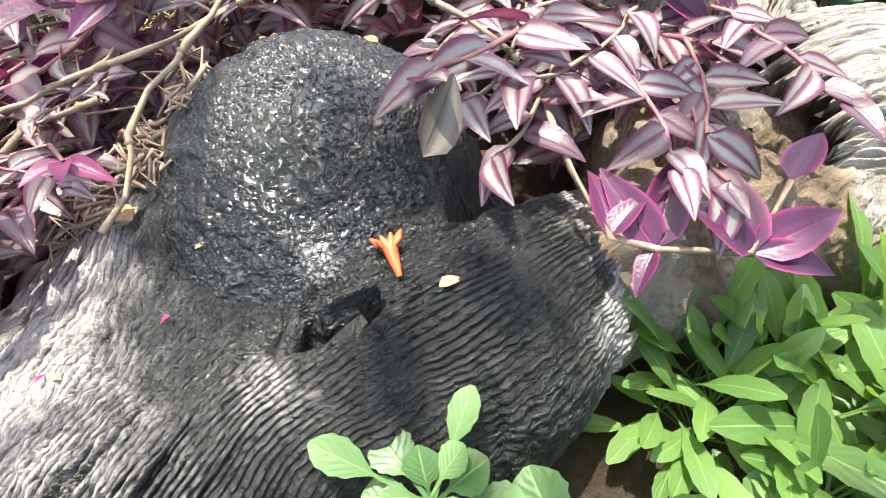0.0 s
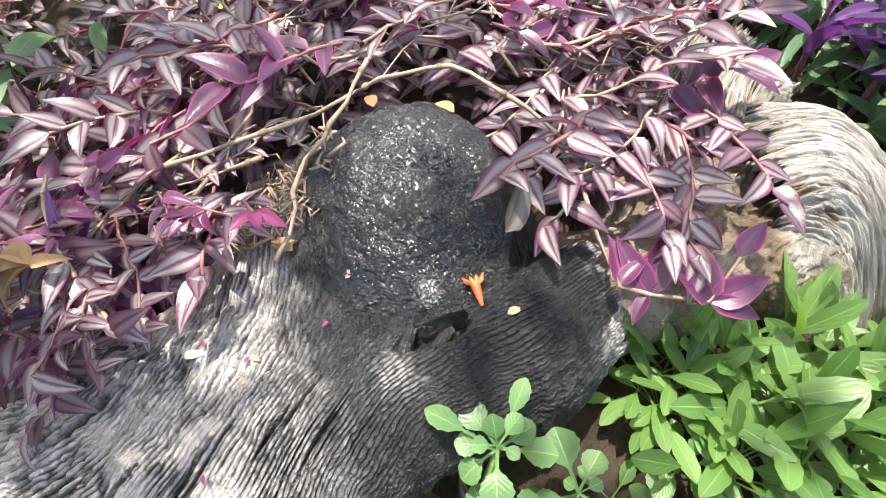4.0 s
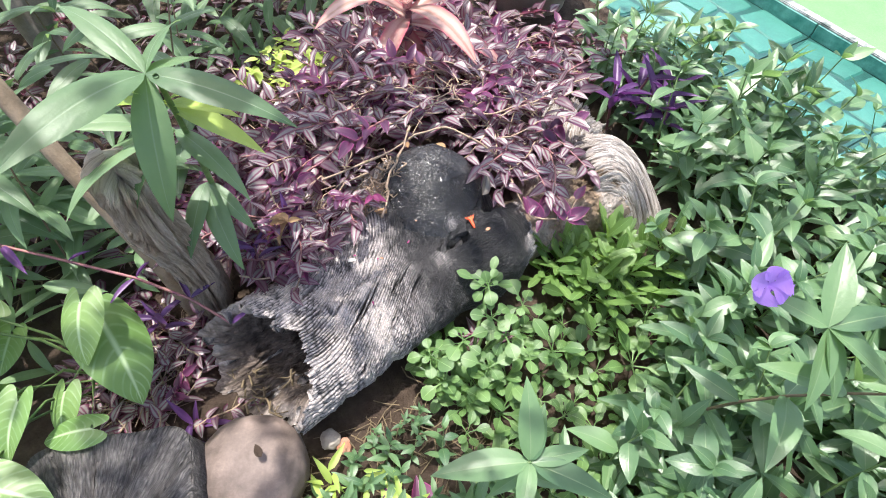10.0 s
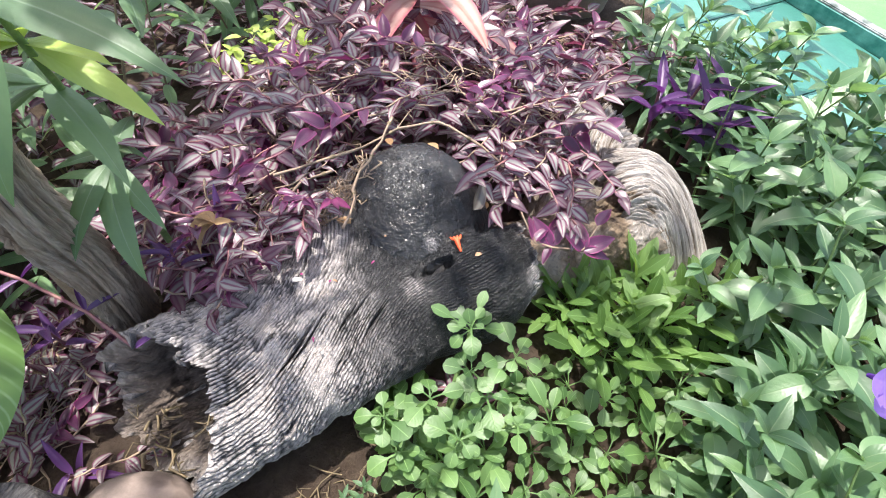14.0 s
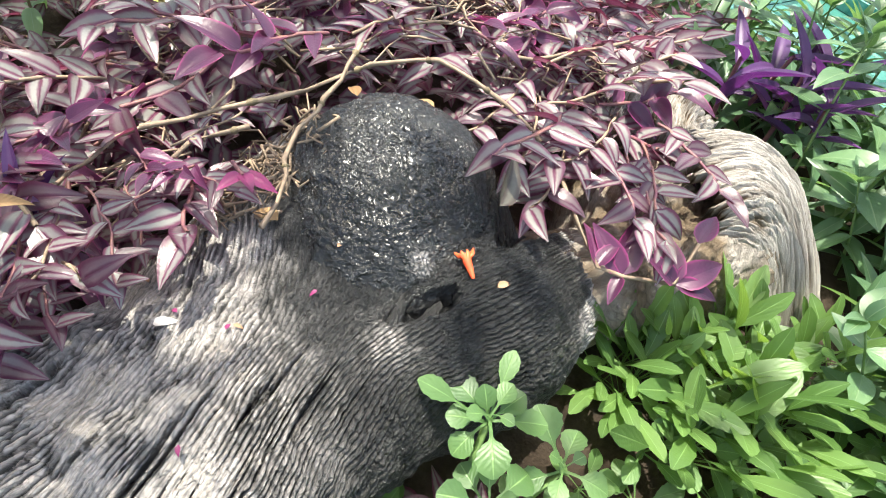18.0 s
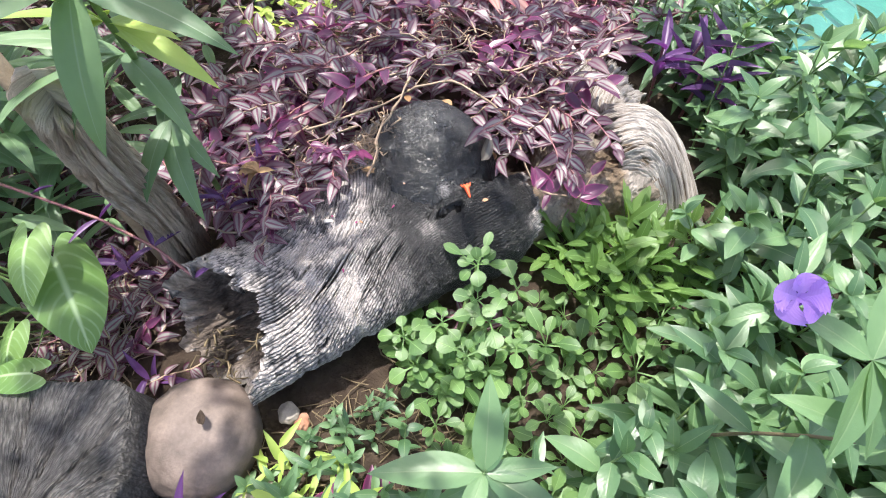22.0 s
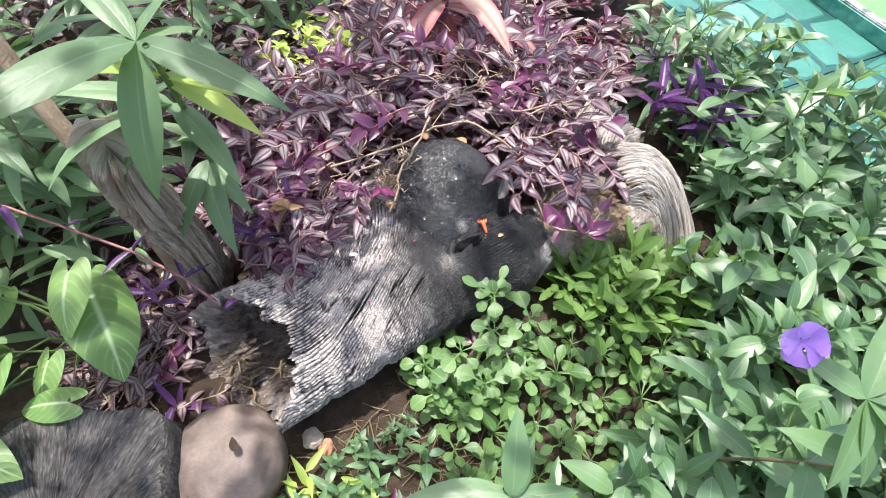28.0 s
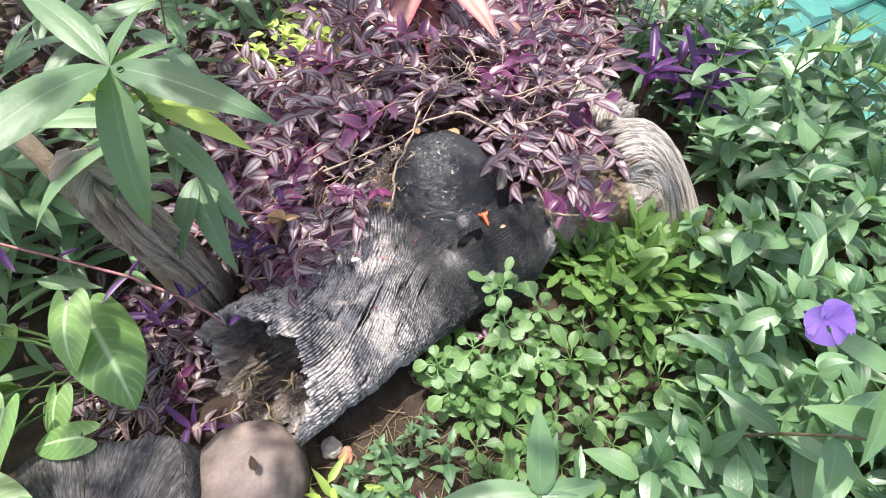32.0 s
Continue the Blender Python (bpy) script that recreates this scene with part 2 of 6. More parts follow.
M["trunk_tan"] = plain("tan_bark", (0.26, 0.19, 0.12), (0.40, 0.31, 0.21), 22, 0.8, 0.7, 0.006)
M["soil"] = plain("brown_soil", (0.05, 0.034, 0.024), (0.10, 0.073, 0.053), 18, 0.95, 0.9, 0.02, spec=0.2, fine=130)
M["grout"] = plain("teal_grout", (0.08, 0.22, 0.19), (0.13, 0.27, 0.23), 20, 0.8, 0.3, 0.003)
M["orange"] = plain("orange_red_petal", (0.62, 0.05, 0.02), (0.74, 0.13, 0.035), 80, 0.5, 0.2, 0.001)
M["seed"] = plain("tan_seed", (0.32, 0.17, 0.09), (0.42, 0.26, 0.16), 90, 0.6, 0.2, 0.001)
M["chip"] = plain("white_chip", (0.60, 0.55, 0.48), (0.70, 0.66, 0.60), 90, 0.7, 0.2, 0.001)

# riser glaze lifted above the tile's teal, since its face gets no sun
M["riser"] = plain("marbled_teal_glaze", (0.03, 0.20, 0.155), (0.16, 0.42, 0.34), 14, 0.3, 0.3, 0.003, fine=60)
M["coping"] = plain("marbled_grey_edge", (0.05, 0.07, 0.06), (0.46, 0.48, 0.46), 22, 0.6, 0.4, 0.003, fine=90)
# glazed teal tile with stone pattern
k = Mat("glazed_teal_tile")
v = k.coords("Object")
n1, n2 = k.noise(v, 9, 5, 0.6, 0.6), k.noise(v, 70, 5, 0.7)
tone = k.math("ADD", k.math("MULTIPLY", k.island(), 0.45), k.math("MULTIPLY", n1, 0.65))
glaze = k.mix(0.35, k.ramp(tone, [(0.2, (0.012, 0.098, 0.076)), (0.5, (0.030, 0.148, 0.115)), (0.85, (0.095, 0.215, 0.172))]), k.ramp(n2, [(0.3, (0.4, 0.4, 0.4)), (0.7, (1, 1, 1))]), "MULTIPLY")
M["tile"] = k.done(glaze, 0.5, k.bump(n2, 0.25, 0.003), 0.5)
k = Mat("teal_tile_bed")
v = k.coords("Object")
n1, n2 = k.noise(v, 12, 5, 0.6, 0.6), k.noise(v, 80, 5, 0.7)
M["tile_bed"] = k.done(k.ramp(k.math("ADD", k.math("MULTIPLY", n1, 0.7), k.math("MULTIPLY", n2, 0.3)), [(0.3, (0.005, 0.038, 0.032)), (0.7, (0.014, 0.070, 0.058))]), 0.4, k.bump(n2, 0.3, 0.003), 0.4)


def wood(name, layers, rough=(0.85, 0.85), grain=150.0, along=14.0, strength=1.0, dist=0.006, spec=0.4, crack=1.0, bubbles=(110.0, 210.0), lines=1.0, crackle=0.0, cell=130.0):
    """Wood whose grain runs along the 'grain' attribute: x along, y across (metres), z a tone from 0 to 1."""
    k = Mat(name)
    at = k.t.nodes.new("ShaderNodeAttribute")
    at.attribute_name = "grain"
    sep = k.t.nodes.new("ShaderNodeSeparateXYZ")
    k.link(at.outputs["Vector"], sep.inputs[0])

    def stretched(sx, sy, detail=4, rgh=0.6, dst=0.3):
        comb = k.t.nodes.new("ShaderNodeCombineXYZ")
        k.link(k.math("MULTIPLY", sep.outputs[0], sx), comb.inputs[0])
        k.link(k.math("MULTIPLY", sep.outputs[1], sy), comb.inputs[1])
        return k.noise(comb.outputs[0], 1.0, detail, rgh, dst)

    g1 = stretched(along, grain, 3, 0.55, 0.5)
    g2 = stretched(along * 4, grain * 2.2, 4, 0.65, 0.4)
    cells = k.node("ShaderNodeTexVoronoi", Scale=1.0)
    cells.feature = "SMOOTH_F1"
    cells.inputs["Smoothness"].default_value = 0.25
    comb = k.t.nodes.new("ShaderNodeCombineXYZ")
    warp = stretched(40, 40, 3, 0.6, 0.0)
    k.link(k.math("ADD", k.math("MULTIPLY", sep.outputs[0], bubbles[0]), k.math("MULTIPLY", warp, 2.5)), comb.inputs[0])
    k.link(k.math("ADD", k.math("MULTIPLY", sep.outputs[1], bubbles[1]), k.math("MULTIPLY", warp, 2.5)), comb.inputs[1])
    k.link(comb.outputs[0], cells.inputs["Vector"])
    cracks = k.ramp(cells.outputs["Distance"], [(0.2, (1, 1, 1)), (0.52, (0.4, 0.4, 0.4)), (0.72, (0, 0, 0))])
    v = k.coords("Object")
    patch = k.noise(v, 22, 5, 0.65)
    tone = k.math("ADD", sep.outputs[2], k.math("MULTIPLY", k.math("SUBTRACT", patch, 0.5), 0.5))
    col = k.ramp(tone, layers)
    shade = k.ramp(k.math("ADD", k.math("MULTIPLY", g1, 0.6), k.math("MULTIPLY", g2, 0.4)), [(0.32, (0.3, 0.28, 0.27)), (0.5, (0.85, 0.85, 0.85)), (0.7, (1.25, 1.22, 1.2))])
    col = k.mix(0.85, col, shade, "MULTIPLY")
    col = k.mix(0.6 * crack, col, cracks, "MULTIPLY")
    h = k.math("ADD", k.math("ADD", k.math("MULTIPLY", g1, lines), k.math("MULTIPLY", g2, 0.5)), k.math("MULTIPLY", cracks, 0.9 * crack))
    grit = k.noise(v, 480, 4, 0.75)
    h = k.math("ADD", h, k.math("MULTIPLY", grit, 0.7))
    if crackle:
        # alligator scales left by the fire
        bend = k.t.nodes.new("ShaderNodeTexNoise")
        bend.inputs["Scale"].default_value, bend.inputs["Detail"].default_value = 55.0, 3.0
        k.link(v, bend.inputs["Vector"])
        scales = k.node("ShaderNodeTexVoronoi", Scale=cell)
        scales.feature = "DISTANCE_TO_EDGE"
        k.link(k.mix(0.025, v, bend.outputs["Color"]), scales.inputs["Vector"])
        edge = k.ramp(scales.outputs["Distance"], [(0.0, (0, 0, 0)), (0.10, (0.6, 0.6, 0.6)), (0.32, (1, 1, 1))])
        col = k.mix(0.55 * crackle, col, edge, "MULTIPLY")
        h = k.math("ADD", h, k.math("MULTIPLY", edge, 0.9 * crackle))
    rg = k.ramp(tone, [(0.1, (rough[0],) * 3), (0.5, (rough[1],) * 3)])
    return k.done(col, rg, k.bump(h, strength, dist), spec)


CHAR = [(0.0, (0.016, 0.016, 0.017)), (0.22, (0.062, 0.059, 0.058)), (0.5, (0.31, 0.285, 0.275)), (0.75, (0.59, 0.54, 0.51)), (1.0, (0.60, 0.53, 0.47))]
M["char"] = wood("charred_weathered_wood", CHAR, (0.30, 0.60), 260.0, 22.0, 1.0, 0.0045, 0.55, crack=0.45, bubbles=(190.0, 230.0), lines=0.8, crackle=0.35, cell=135.0)
M["knob"] = wood("glossy_charred_wood", [(0.0, (0.012, 0.012, 0.013)), (0.22, (0.05, 0.048, 0.047)), *CHAR[2:]], (0.24, 0.42), 170.0, 70.0, 1.0, 0.0026, 0.50, crack=0.2, bubbles=(250.0, 270.0), lines=0.2, crackle=1.1, cell=175.0)
varnish = M["knob"].node_tree.nodes["Principled BSDF"]
varnish.inputs["Coat Weight"].default_value, varnish.inputs["Coat Roughness"].default_value = 0.45, 0.22
M["pale_wood"] = wood("pale_weathered_wood", [(0.0, (0.05, 0.035, 0.024)), (0.3, (0.24, 0.175, 0.115)), (0.6, (0.39, 0.345, 0.30)), (1.0, (0.60, 0.55, 0.50))], (0.8, 0.8), 260.0, 7.0, 1.0, 0.006, 0.3, crack=0.15)
M["rotten"] = wood("rotten_brown_wood", [(0.0, (0.06, 0.045, 0.036)), (0.4, (0.21, 0.168, 0.138)), (0.7, (0.34, 0.285, 0.245)), (1.0, (0.50, 0.45, 0.41))], (0.9, 0.9), 120.0, 14.0, 1.0, 0.008, 0.2, crack=0.5)
M["sawn"] = wood("sawn_grey_wood", [(0.0, (0.022, 0.021, 0.020)), (0.4, (0.085, 0.080, 0.075)), (0.7, (0.20, 0.187, 0.178)), (1.0, (0.36, 0.335, 0.31))], (0.85, 0.85), 330.0, 30.0, 1.0, 0.016, 0.3, crack=0.8)
M["stump"] = wood("weathered_stump_wood", [(0.0, (0.24, 0.15, 0.085)), (0.3, (0.53, 0.40, 0.275)), (0.7, (0.66, 0.54, 0.41)), (1.0, (0.72, 0.63, 0.53))], (0.8, 0.8), 150.0, 7.0, 1.0, 0.01, 0.3, crack=0.2)


# ---- mesh helpers ----
def part(name, data, material, parent=None, label="", smooth=True):
    """Links a bmesh or mesh as one object, under a parent if given."""
    if isinstance(data, bmesh.types.BMesh):
        me = bpy.data.meshes.new(name)
        data.to_mesh(me)
        data.free()
    else:
        me = data
    if material is not None and not me.materials:
        me.materials.append(material)
    if smooth:
        me.polygons.foreach_set("use_smooth", [True] * len(me.polygons))
    ob = new(name, me)
    if parent is not None:
        ob.parent = parent
    if label:
        tagged(ob, label)
    return ob


def thing(name, label, category, m=None, group="", kind=""):
    e = tagged(new(name), label, category, group, kind)
    e.empty_display_size = 0.02
    if m is not None:
        e.matrix_basis = m
    return e


def grid_mesh(name, co, closed_v=False, uv=None, grain=None):
    """A mesh from an (n, m, 3) array of places, optionally closed round the second axis."""
    n, m = co.shape[:2]
    i, j = np.meshgrid(np.arange(n - 1), np.arange(m if closed_v else m - 1), indexing="ij")
    j2 = (j + 1) % m
    faces = np.stack([i * m + j, i * m + j2, (i + 1) * m + j2, (i + 1) * m + j], -1).reshape(-1, 4)
    me = bpy.data.meshes.new(name)
    me.vertices.add(n * m)
    me.vertices.foreach_set("co", co.astype(np.float32).ravel())
    me.loops.add(faces.size)
    me.loops.foreach_set("vertex_index", faces.astype(np.int32).ravel())
    me.polygons.add(len(faces))
    me.polygons.foreach_set("loop_start", np.arange(0, faces.size, 4, dtype=np.int32))
    me.polygons.foreach_set("loop_total", np.full(len(faces), 4, dtype=np.int32))
    if uv is not None:
        lay = me.uv_layers.new(name="UVMap")
        lay.data.foreach_set("uv", uv.reshape(-1, 2)[faces.ravel()].astype(np.float32).ravel())
    if grain is not None:
        at = me.attributes.new("grain", "FLOAT_VECTOR", "POINT")
        at.data.foreach_set("vector", grain.astype(np.float32).ravel())
    me.update(calc_edges=True)
    me.validate()
    return me


def tube(points, radii, sides=6, jag=0.0, rnd=None):
    """A round stem along points."""
    pts = [Vector(p) for p in points]
    co = np.zeros((len(pts), sides, 3))
    for a, p in enumerate(pts):
        d = (pts[min(a + 1, len(pts) - 1)] - pts[max(a - 1, 0)]).normalized()
        x = d.orthogonal().normalized()
        y = d.cross(x)
        for b in range(sides):
            w = 2 * math.pi * b / sides
            r = radii[a] * (1 + (rnd.uniform(-jag, jag) if rnd else 0))
            co[a, b] = p + (x * math.cos(w) + y * math.sin(w)) * r
    return grid_mesh("stem", co, True)


def leaf_mesh(name, length, width, shape, fold=0.25, droop=0.3, nu=5, nv=9, crenate=0.0, curl=0.0, lobes=0.0, twist=0.0):
    """A leaf along +y from its stalk, its face up (+z). shape(v) gives the half width from 0 to 1."""
    co, uv = np.zeros((nv, nu, 3)), np.zeros((nv, nu, 2))
    for a in range(nv):
        v = a / (nv - 1)
        w = max(shape(v), 0.012) * width / 2
        if crenate:
            w *= 1 + crenate * math.cos(a * math.pi)
        for b in range(nu):
            u = 2 * b / (nu - 1) - 1
            ang = droop * v
            y = length * (math.sin(ang) / droop if droop else v)
            z = -length * ((1 - math.cos(ang)) / droop if droop else 0)
            side = abs(u) * w
            back = -lobes * length * (abs(u) / 0.62) * (2 - abs(u) / 0.62) * (1 - v) ** 3
            lift = fold * side + curl * (side**2) / max(width, 1e-4)
            tw = twist * v
            co[a, b] = (u * w * math.cos(tw), y + back, z + lift + u * w * math.sin(tw))
            uv[a, b] = (b / (nu - 1), v)
    return grid_mesh(name, co, False, uv)


def sprout(parent, name, mesh, at, azim, pitch, scale=1.0, roll=0.0):
    """A leaf as a part: azim degrees from +y to the left, pitch up."""
    ob = new(name, mesh)
    ob.parent = parent
    ob.matrix_basis = Matrix.Translation(at) @ Euler((radians(pitch), radians(roll), radians(azim)), "XYZ").to_matrix().to_4x4() @ Matrix.Diagonal((scale, scale, scale, 1))
    return ob


def reach(parent, mesh, base, tip, length, droop, roll=0.0):
    """A leaf from its foot to its tip, whatever its size."""
    base, tip = Vector(base), Vector(tip)
    d = tip - base
    chord = length * math.sin(droop / 2) / (droop / 2)
    return sprout(parent, "leaf", mesh, base, math.degrees(math.atan2(-d.x, d.y)), math.degrees(math.atan2(d.z, math.hypot(d.x, d.y)) + droop / 2), d.length / chord, roll)


USED = set()


def place(proto, m):
    """Puts a prototype at m, or a copy of it once it stands somewhere."""
    if proto.name not in USED:
        USED.add(proto.name)
        proto.matrix_basis = m
        proto.scale = (1, 1, 1)
        return proto
    return copy_thing(proto, m)


def at_pose(x, y, z, azim=0.0, scale=1.0, rx=0.0, ry=0.0):
    return pose(x, y, z, rx, ry, azim) @ Matrix.Diagonal((scale, scale, scale, 1))


# ---- ground, tiles, raised floor ----
DX, DY = 0.580, -0.815
NX, NY = 0.815, 0.580


def soil_height(x, y):
    """Bed of soil: a low mound behind the log, a drop to the tiles."""
    n = x * NX + y * NY
    h = 0.07 * np.exp(-(((x + 0.05) / 0.55) ** 2 + ((y - 0.55) / 0.4) ** 2))
    drop = np.clip((n - 1.30) / 0.10, 0, 1)
    return h * (1 - drop) - 0.24 * drop * drop * (3 - 2 * drop)


gx = np.concatenate([-np.geomspace(400, 1.7, 14), np.linspace(-1.6, 2.0, 150), np.geomspace(2.1, 400, 14)])
gy = np.concatenate([-np.geomspace(400, 1.2, 14), np.linspace(-1.1, 2.4, 150), np.geomspace(2.5, 400, 14)])
X, Y = np.meshgrid(gx, gy, indexing="ij")
Z = soil_height(X, Y)
bumps = np.array([noise.fractal(Vector((a * 9, b * 9, 0.3)), 1.0, 2.0, 5) for a, b in zip(X.ravel(), Y.ravel())]).reshape(X.shape)
near = np.exp(-((X**2 + Y**2) / 9.0))
Z = Z + 0.016 * bumps * near
ground = part("ground", grid_mesh("ground", np.stack([X, Y, Z], -1)), M["soil"])
tagged(ground, "brown crumbly garden soil with litter", "ground", kind="structure")


def on_plane(along, across, z):
    return Vector((DX * along + NX * across, DY * along + NY * across, z))


TILE_Z = -0.19


def tile_mesh(seed, w=0.508, d=0.633):
    """One tile with raised flat stones in an irregular pattern and a recessed bed between them."""
    rnd = random.Random(seed)
    bm = bmesh.new()
    bmesh.ops.create_cube(bm, size=1, matrix=Matrix.Translation((0, 0, -0.006)) @ Matrix.Diagonal((w - 0.006, d - 0.006, 0.012, 1)))
    rows = rnd.choice([4, 5])
    ys = [-d / 2 + d * (r + (rnd.uniform(-0.12, 0.12) if 0 < r < rows else 0)) / rows for r in range(rows + 1)]
    for r in range(rows):
        cols = rnd.choice([2, 3])
        xs = [-w / 2 + w * (c + (rnd.uniform(-0.2, 0.2) if 0 < c < cols else 0)) / cols for c in range(cols + 1)]
        for c in range(cols):
            x0, x1, y0, y1 = xs[c] + 0.011, xs[c + 1] - 0.011, ys[r] + 0.011, ys[r + 1] - 0.011
            ring = []
            q = 0.02
            for px, py in ((x0 + q, y0), (x1 - q, y0), (x1, y0 + q), (x1, y1 - q), (x1 - q, y1), (x0 + q, y1), (x0, y1 - q), (x0, y0 + q)):
                ring.append((px + rnd.uniform(-0.013, 0.013), py + rnd.uniform(-0.013, 0.013)))
            top = rnd.uniform(0.0035, 0.006)
            lo = [bm.verts.new((a, b, -0.001)) for a, b in ring]
            cx, cy = sum(a for a, b in ring) / 8, sum(b for a, b in ring) / 8
            hi = [bm.verts.new((cx + (a - cx) * 0.93, cy + (b - cy) * 0.93, top)) for a, b in ring]
            for e in range(8):
                bm.faces.new((lo[e], lo[(e + 1) % 8], hi[(e + 1) % 8], hi[e]))
            bm.faces.new(hi)
    me = bpy.data.meshes.new("tile")
    bm.to_mesh(me)
    bm.free()
    me.materials.append(M["tile_bed"])
    me.materials.append(M["tile"])
    me.polygons.foreach_set("material_index", [0 if i < 6 else 1 for i in range(len(me.polygons))])
    return me


pavement = part("pavement", grid_mesh("pavement", np.array([[on_plane(a, b, TILE_Z - 0.014) for b in (1.36, 2.205)] for a in np.linspace(-4, 4, 9)])), M["grout"])
tagged(pavement, "teal glazed stone-pattern tile pavement beside the bed", "pavement", kind="structure")
TILES = [tile_mesh(s) for s in range(5)]
for a in range(-6, 7):
    for b in range(2):
        ob = new("tile", R.choice(TILES))
        ob.parent = pavement
        across = 2.20 - 0.633 * (b + 0.5)
        ob.matrix_basis = Matrix.Translation(on_plane(-0.39 + 0.508 * (a + 0.5), across, TILE_Z)) @ Euler((0, 0, math.atan2(DY, DX) + (math.pi if R.random() < 0.5 else 0))).to_matrix().to_4x4()

# raised pale green floor with a tiled riser
bm = bmesh.new()
CURB = 0.062
ring = [on_plane(-9, 2.212, 0), on_plane(9, 2.212, 0), on_plane(9, 9, 0), on_plane(-9, 9, 0)]
lo = [bm.verts.new((p.x, p.y, -0.5)) for p in ring]
hi = [bm.verts.new((p.x, p.y, TILE_Z + CURB - 0.006)) for p in ring]
bm.faces.new(hi)
for e in range(4):
    bm.faces.new((lo[e], lo[(e + 1) % 4], hi[(e + 1) % 4], hi[e]))
raised = part("floor_raised", bm, M["green_floor"], smooth=False)
tagged(raised, "pale green painted concrete floor raised behind a tiled riser", "floor", kind="structure")
for a in range(-9, 10):
    bm = bmesh.new()
    bmesh.ops.create_cube(bm, size=1, matrix=Matrix.Diagonal((0.504, 0.014, CURB, 1)))
    bmesh.ops.bevel(bm, geom=list(bm.edges), offset=0.003, segments=1, affect="EDGES")
    ob = part("riser_tile", bm, M["riser"], raised, smooth=False)
    ob.matrix_basis = Matrix.Translation(on_plane(-0.39 + 0.508 * (a + 0.5), 2.204, TILE_Z + CURB / 2)) @ Euler((0, 0, math.atan2(DY, DX))).to_matrix().to_4x4()


bm = bmesh.new()
bmesh.ops.create_cube(bm, size=1, matrix=Matrix.Diagonal((9.6, 0.045, 0.012, 1)))
bmesh.ops.bevel(bm, geom=list(bm.edges), offset=0.004, segments=2, affect="EDGES")
ob = part("coping", bm, M["coping"], raised, "marbled grey edge strip", smooth=False)
ob.matrix_basis = Matrix.Translation(on_plane(0, 2.222, TILE_Z + CURB + 0.004)) @ Euler((0, 0, math.atan2(DY, DX))).to_matrix().to_4x4()


# ---- the log ----
def fbm(p, scale, octaves=4):
    """Vectorised value noise from sines of rotated lattices, cheap and smooth, about -1 to 1."""
    out, amp, tot = np.zeros(p.shape[:-1]), 1.0, 0.0
    rs = np.random.RandomState(3)
    q = p * scale
    for _ in range(octaves):
        w = rs.normal(size=(5, 3)) * 1.1
        ph = rs.uniform(0, 6.28, 5)
        s = sum(np.sin(q @ w[i] + ph[i] + 1.3 * np.sin(q @ w[(i + 1) % 5] + ph[(i + 2) % 5])) for i in range(5)) / 5
        out, tot = out + amp * s, tot + amp
        amp, q = amp * 0.5, q * 2.03
    return out / tot * 1.6


def ellipsoid(p, c, r, turn=0.0):
    """Signed distance to an ellipsoid, roughly."""
    d = p - np.array(c)
    ca, sa = math.cos(turn), math.sin(turn)
    d = np.stack([d[..., 0] * ca + d[..., 1] * sa, -d[..., 0] * sa + d[..., 1] * ca, d[..., 2]], -1)
    k0 = np.linalg.norm(d / np.array(r), axis=-1)
    k1 = np.linalg.norm(d / np.array(r) ** 2, axis=-1)
    return k0 * (k0 - 1) / np.maximum(k1, 1e-6)


def capsule(p, a, b, ra, rb, flat=1.0):
    """Distance to a tapered rod from a to b, squashed in height by flat."""
    s = np.array([1, 1, 1 / flat])
    a, b, p = np.array(a) * s, np.array(b) * s, p * s
    h = np.clip(((p - a) @ (b - a)) / ((b - a) @ (b - a)), 0, 1)
    return np.linalg.norm(p - a - h[..., None] * (b - a), axis=-1) - (ra + (rb - ra) * h)


def smin(a, b, k):
    h = np.clip(0.5 + 0.5 * (b - a) / k, 0, 1)
    return b + (a - b) * h - k * h * (1 - h)


def smax(a, b, k):
    return -smin(-a, -b, k)


AX = np.array([0.757, 0.654])
PX = np.array([-0.654, 0.757])


def log_sdf(p):
    body = capsule(p, (-0.40, -0.33, 0.100), (0.135, 0.185, 0.100), 0.157, 0.132, 0.68)
    lobe = ellipsoid(p, (0.142, 0.132, 0.082), (0.125, 0.096, 0.112), 0.72)
    d = smin(body, lobe, 0.07)
    saddle = ellipsoid(p, (-0.080, 0.128, 0.09), (0.132, 0.098, 0.102), 0.7)
    d = smin(d, saddle, 0.05)
    foot = ellipsoid(p, (-0.005, 0.200, 0.090), (0.165, 0.172, 0.142), 0.2)
    d = smin(d, foot, 0.05)
    # the cleft that runs round the knob's foot
    cleft = np.minimum(capsule(p, (0.104, 0.082, 0.180), (0.138, 0.138, 0.178), 0.011, 0.020), capsule(p, (0.138, 0.138, 0.178), (0.200, 0.265, 0.180), 0.020, 0.038))
    d = smax(d, -cleft, 0.012)
    pit = ellipsoid(p, (0.082, 0.070, 0.192), (0.034, 0.008, 0.020), 0.6)
    return smax(d, -pit, 0.015)


def knob_sdf(p):
    knob = ellipsoid(p, (0.020, 0.218, 0.148), (0.124, 0.130, 0.122), 0.1)
    snout = ellipsoid(p, (0.058, 0.146, 0.165), (0.062, 0.068, 0.058), 0.3)
    skirt = ellipsoid(p, (0.010, 0.122, 0.140), (0.090, 0.062, 0.068), 0.25)
    return smin(smin(knob, snout, 0.05), skirt, 0.05)


